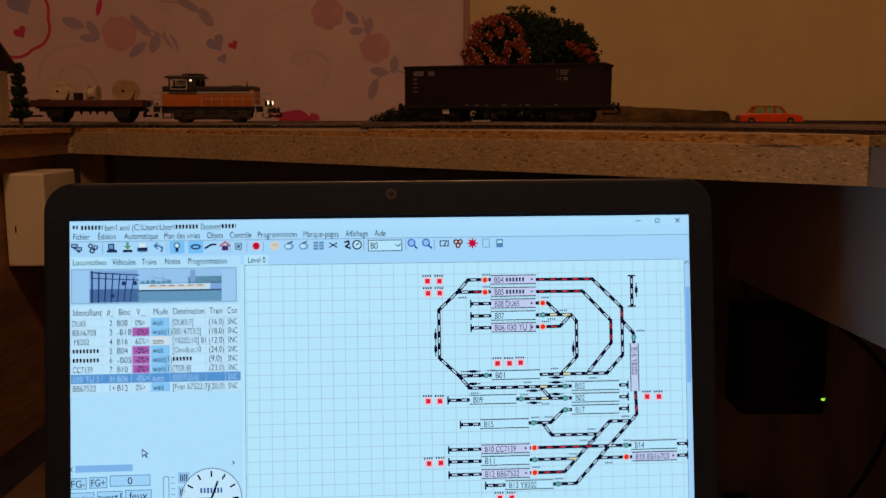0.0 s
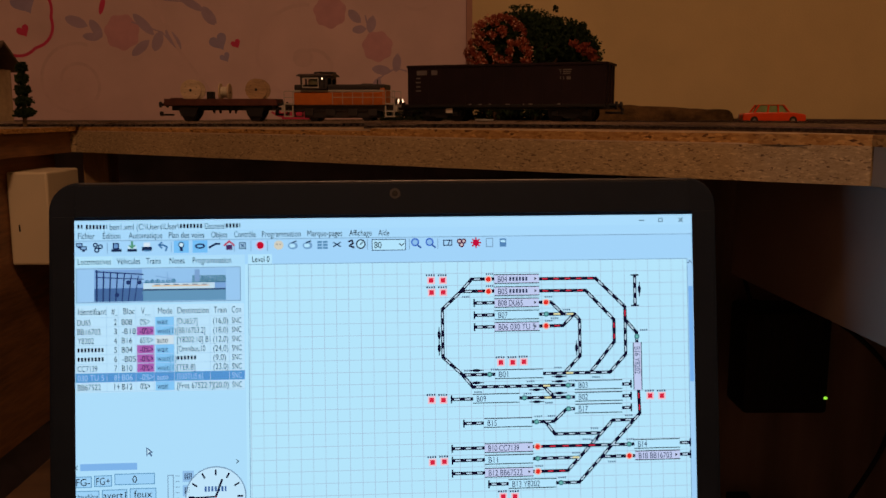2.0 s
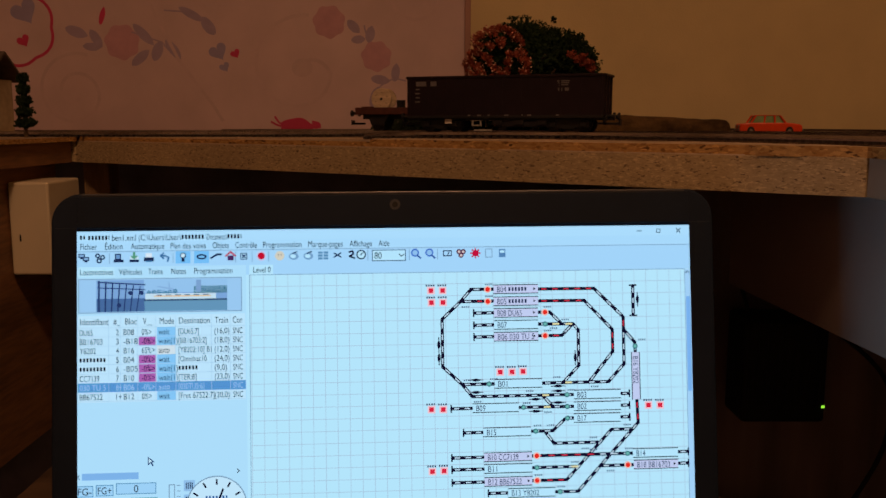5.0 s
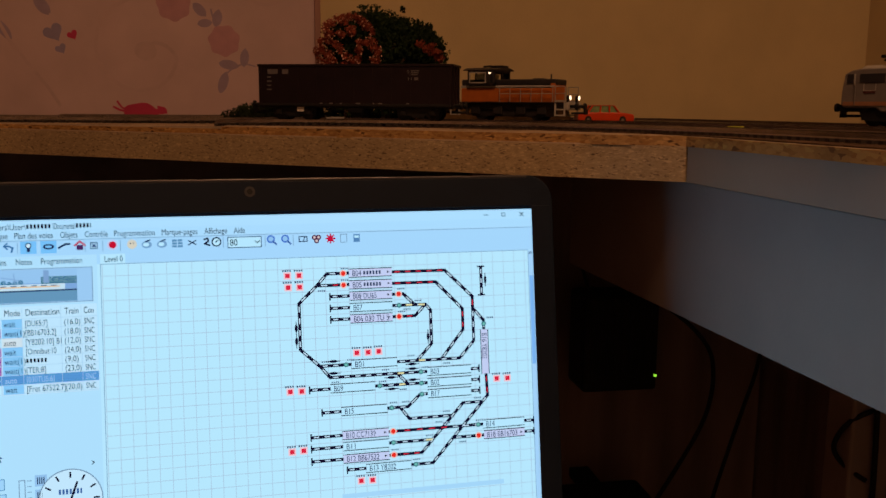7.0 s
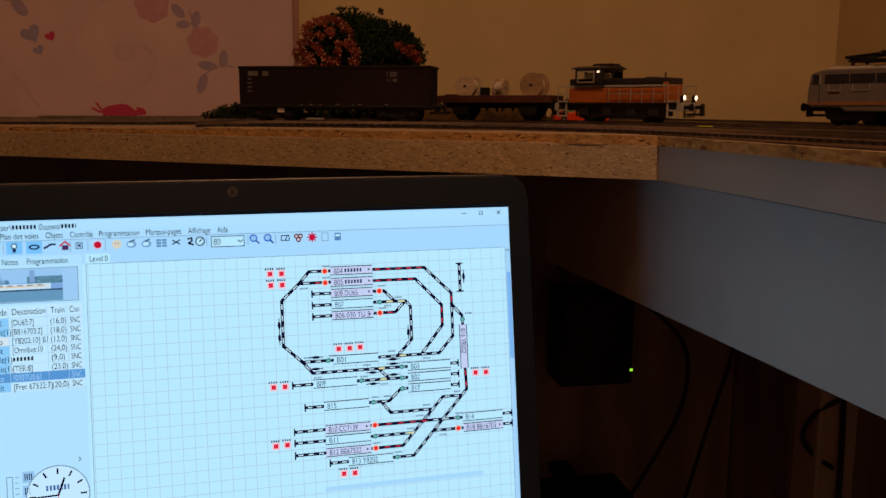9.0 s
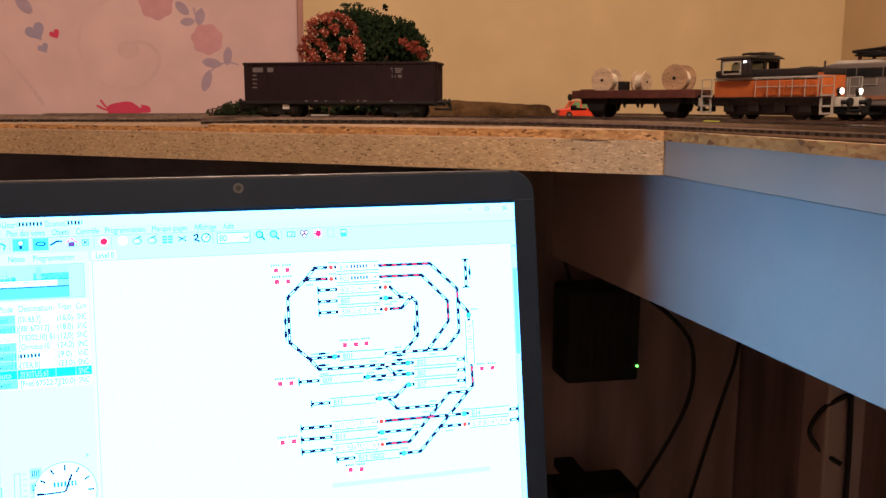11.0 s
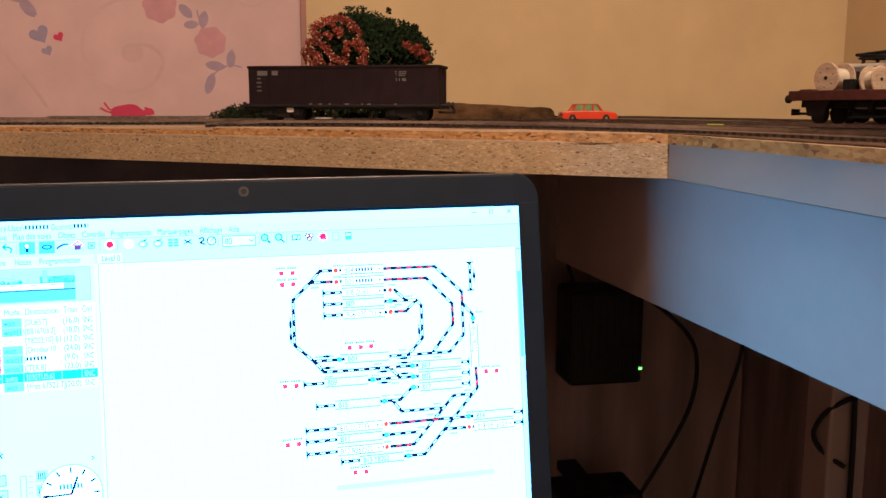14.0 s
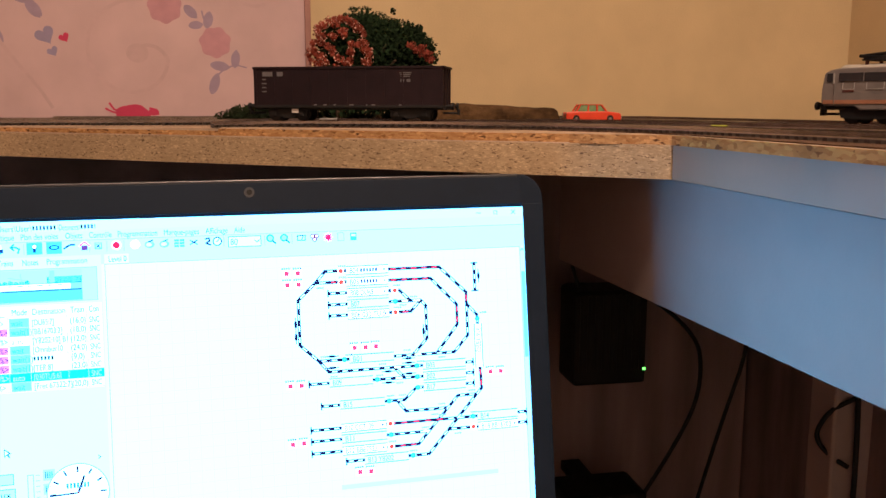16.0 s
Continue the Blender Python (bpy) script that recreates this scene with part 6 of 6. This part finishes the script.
rail_line([(12.65, 3.6), (13.6, 4.7), (13.62, 5.55)])
rail_line([(1.0, 17.0), (2.65, 17.0)], caps=True)
rail_line([(10.5, 14.97), (13.25, 14.97)])
rail_line([(18.0, 13.98), (17.1, 13.98)], caps=True)
rail_line([(18.0, 14.95), (17.1, 14.95)], caps=True)
rail_line([(13.52, -0.1), (13.52, 2.45)])
for v in (-0.1, 2.45):
    stroke("track_line", NAVY, [(13.22, v), (13.82, v)], 0.12, 5)
BLOCKS = (("B04", 1.70, 0.07, 5.45, LILAC, 1), ("B05", 1.70, 1.08, 5.45, LILAC, 1), ("B08 DU65", 1.70, 2.05, 5.40, LILAC, 0), ("B07", 1.70, 3.05, 5.40, PAPER, 0),
          ("B06 030 TU 5", 1.70, 4.03, 5.40, LILAC, 0), ("B01", 1.67, 7.95, 5.65, PAPER, 0), ("B03", 8.32, 8.99, 12.3, PAPER, 0), ("B02", 8.32, 9.97, 12.3, PAPER, 0),
          ("B09", -0.2, 9.93, 3.65, PAPER, 0), ("B17", 8.3, 10.95, 12.25, PAPER, 0), ("B15", 0.66, 11.95, 4.65, PAPER, 0), ("B10 CC7139", 0.70, 14.02, 4.7, LILAC, 0),
          ("B11", 0.70, 14.98, 4.7, PAPER, 0), ("B12 BB67522", 0.70, 16.05, 4.7, LILAC, 0), ("B13 Y8202", 2.65, 17.02, 6.6, PAPER, 0), ("B14", 13.25, 14.0, 17.1, PAPER, 0), ("B18 BB16703", 13.3, 14.96, 17.1, LILAC, 0))
for s, u0, v, u1, c, brand in BLOCKS:
    rect("block", c, u0, v - 0.36, u1, v + 0.36, 6)
    stroke("block_line", TEXT, [(u0, v - 0.36), (u1, v - 0.36)], 0.07, 7)
    stroke("block_line", TEXT, [(u0, v + 0.36), (u1, v + 0.36)], 0.07, 7)
    words("block_text", (40, 54, 84), s, u0 + 0.3, v, u0 + 0.3 + 0.255 * len(s), 0.52, 8)
    if brand:
        bars("block_text", (40, 54, 84), u0 + 1.25, v, u0 + 2.9, 0.32, 8)
    if c == LILAC:
        bm = layer("block_arrow", TEXT, 8)
        bm.faces.new([bm.verts.new((u * CELL, -w * CELL, height(8))) for u, w in ((u1 - 0.4, v - 0.12), (u1 - 0.4, v + 0.12), (u1 - 0.2, v))][::1])
rect("block", LILAC, 13.3, 5.55, 13.98, 9.5, 6)
for u in (13.3, 13.98):
    stroke("block_line", TEXT, [(u, 5.55), (u, 9.5)], 0.07, 7)
words("block_text", (40, 54, 84), "B16 Y8202", 13.64, 5.9, 15.9, 0.50, 8, -math.pi / 2)
for u, v in ((1.2, 0.07), (1.2, 1.08), (6.0, 2.05), (5.98, 4.02), (5.1, 14.0), (5.1, 16.05), (12.8, 14.96)):
    disc("signal_lamp", (235, 195, 190), u, v, 0.30, 8)
    disc("signal_lamp", (226, 50, 40), u, v, 0.20, 9)
for u, v in ((6.0, 3.04), (1.2, 7.95), (7.75, 8.98), (7.75, 9.97), (4.06, 9.95), (5.05, 11.95), (7.75, 10.94), (5.1, 14.98), (7.02, 17.03), (12.8, 14.0), (13.62, 5.04)):
    disc("signal_lamp", (30, 120, 130), u, v, 0.22, 8)
    disc("signal_lamp", (60, 190, 180), u, v, 0.11, 9)
for u, v in ((6.9, 3.04), (8.0, 3.06), (7.9, 7.96), (5.95, 8.98), (6.05, 9.96), (8.3, 14.97)):
    rect("point_mark", (225, 222, 170), u - 0.28, v - 0.07, u + 0.28, v + 0.07, 7)
for u, v in ((-3.55, 0.09), (-2.57, 0.10), (-3.52, 1.09), (-2.55, 1.09), (2.15, 6.97), (3.14, 6.98), (4.07, 6.95), (-3.63, 9.95), (-2.66, 9.97), (14.66, 10.0), (15.66, 10.02), (-3.63, 15.06), (-2.66, 15.03), (2.17, 18.03), (3.15, 18.05)):
    rect("sensor", (236, 196, 208), u - 0.32, v - 0.30, u + 0.32, v + 0.32, 6)
    rect("sensor", (212, 40, 66), u - 0.19, v - 0.18, u + 0.19, v + 0.20, 7)
    bars("sensor_text", (50, 60, 90), u - 0.42, v - 0.42, u + 0.42, 0.16, 7, 0.2)
for u, v, up in ((-2.95, 4.6, 1), (-2.95, 5.7, 1), (13.9, 1.1, 1), (8.5, 5.9, 1)):
    disc("point_switch", NAVY, u, v, 0.13, 7, 14, 0.34)
    stroke("point_switch", NAVY, [(u, v - 0.6), (u, v + 0.6)], 0.07, 7)
for u, v in ((0.1, 7.60), (0.1, 8.62), (7.0, 8.25), (5.1, 9.3), (7.0, 8.65), (7.0, 9.62), (5.1, 10.3)):
    disc("point_switch", NAVY, u, v, 0.36, 7, 14, 0.12)
    stroke("point_switch", NAVY, [(u - 0.6, v), (u + 0.6, v)], 0.07, 7)
for u, v in ((-1.0, 1.5), (1.0, -0.35), (1.0, 0.65), (5.9, 1.6), (7.4, 2.7), (6.4, 3.4), (5.9, 3.6), (-0.9, 7.6), (1.3, 7.55), (6.6, 7.5), (9.8, 8.35), (7.8, 8.6), (4.3, 8.6), (-0.1, 9.4), (4.0, 9.6), (5.8, 10.4), (4.9, 11.5), (6.0, 11.5), (9.6, 12.6), (8.9, 13.5), (9.6, 13.6), (12.5, 11.6), (8.0, 14.6), (11.0, 15.4), (12.6, 13.6), (6.8, 16.6), (4.9, 15.6), (13.9, 4.5)):
    bars("plan_text", (70, 90, 120), u, v, u + 0.62, 0.14, 7, 0.17)
rect("scroll_bar", (150, 212, 246), 0.5, 19.05, 15.0, 19.45, 4)

for (name, color, z, k), bm in PENDING.items():
    ob = part(name, bm, ink(*color), display)
    if name not in SINGLE and len(ob.data.polygons) > 12:
        tagged(ob, kind="stuff")


def motions():
    times = [0.5 * i for i in range(33)]
    walk(shunter, [(t, at_rail(MAIN, LOCO_S0 + SPEED * t)) for t in times])
    walk(flat_wagon, [(t, at_rail(MAIN, LOCO_S0 - WAGON_GAP + SPEED * t)) for t in times])


motions()
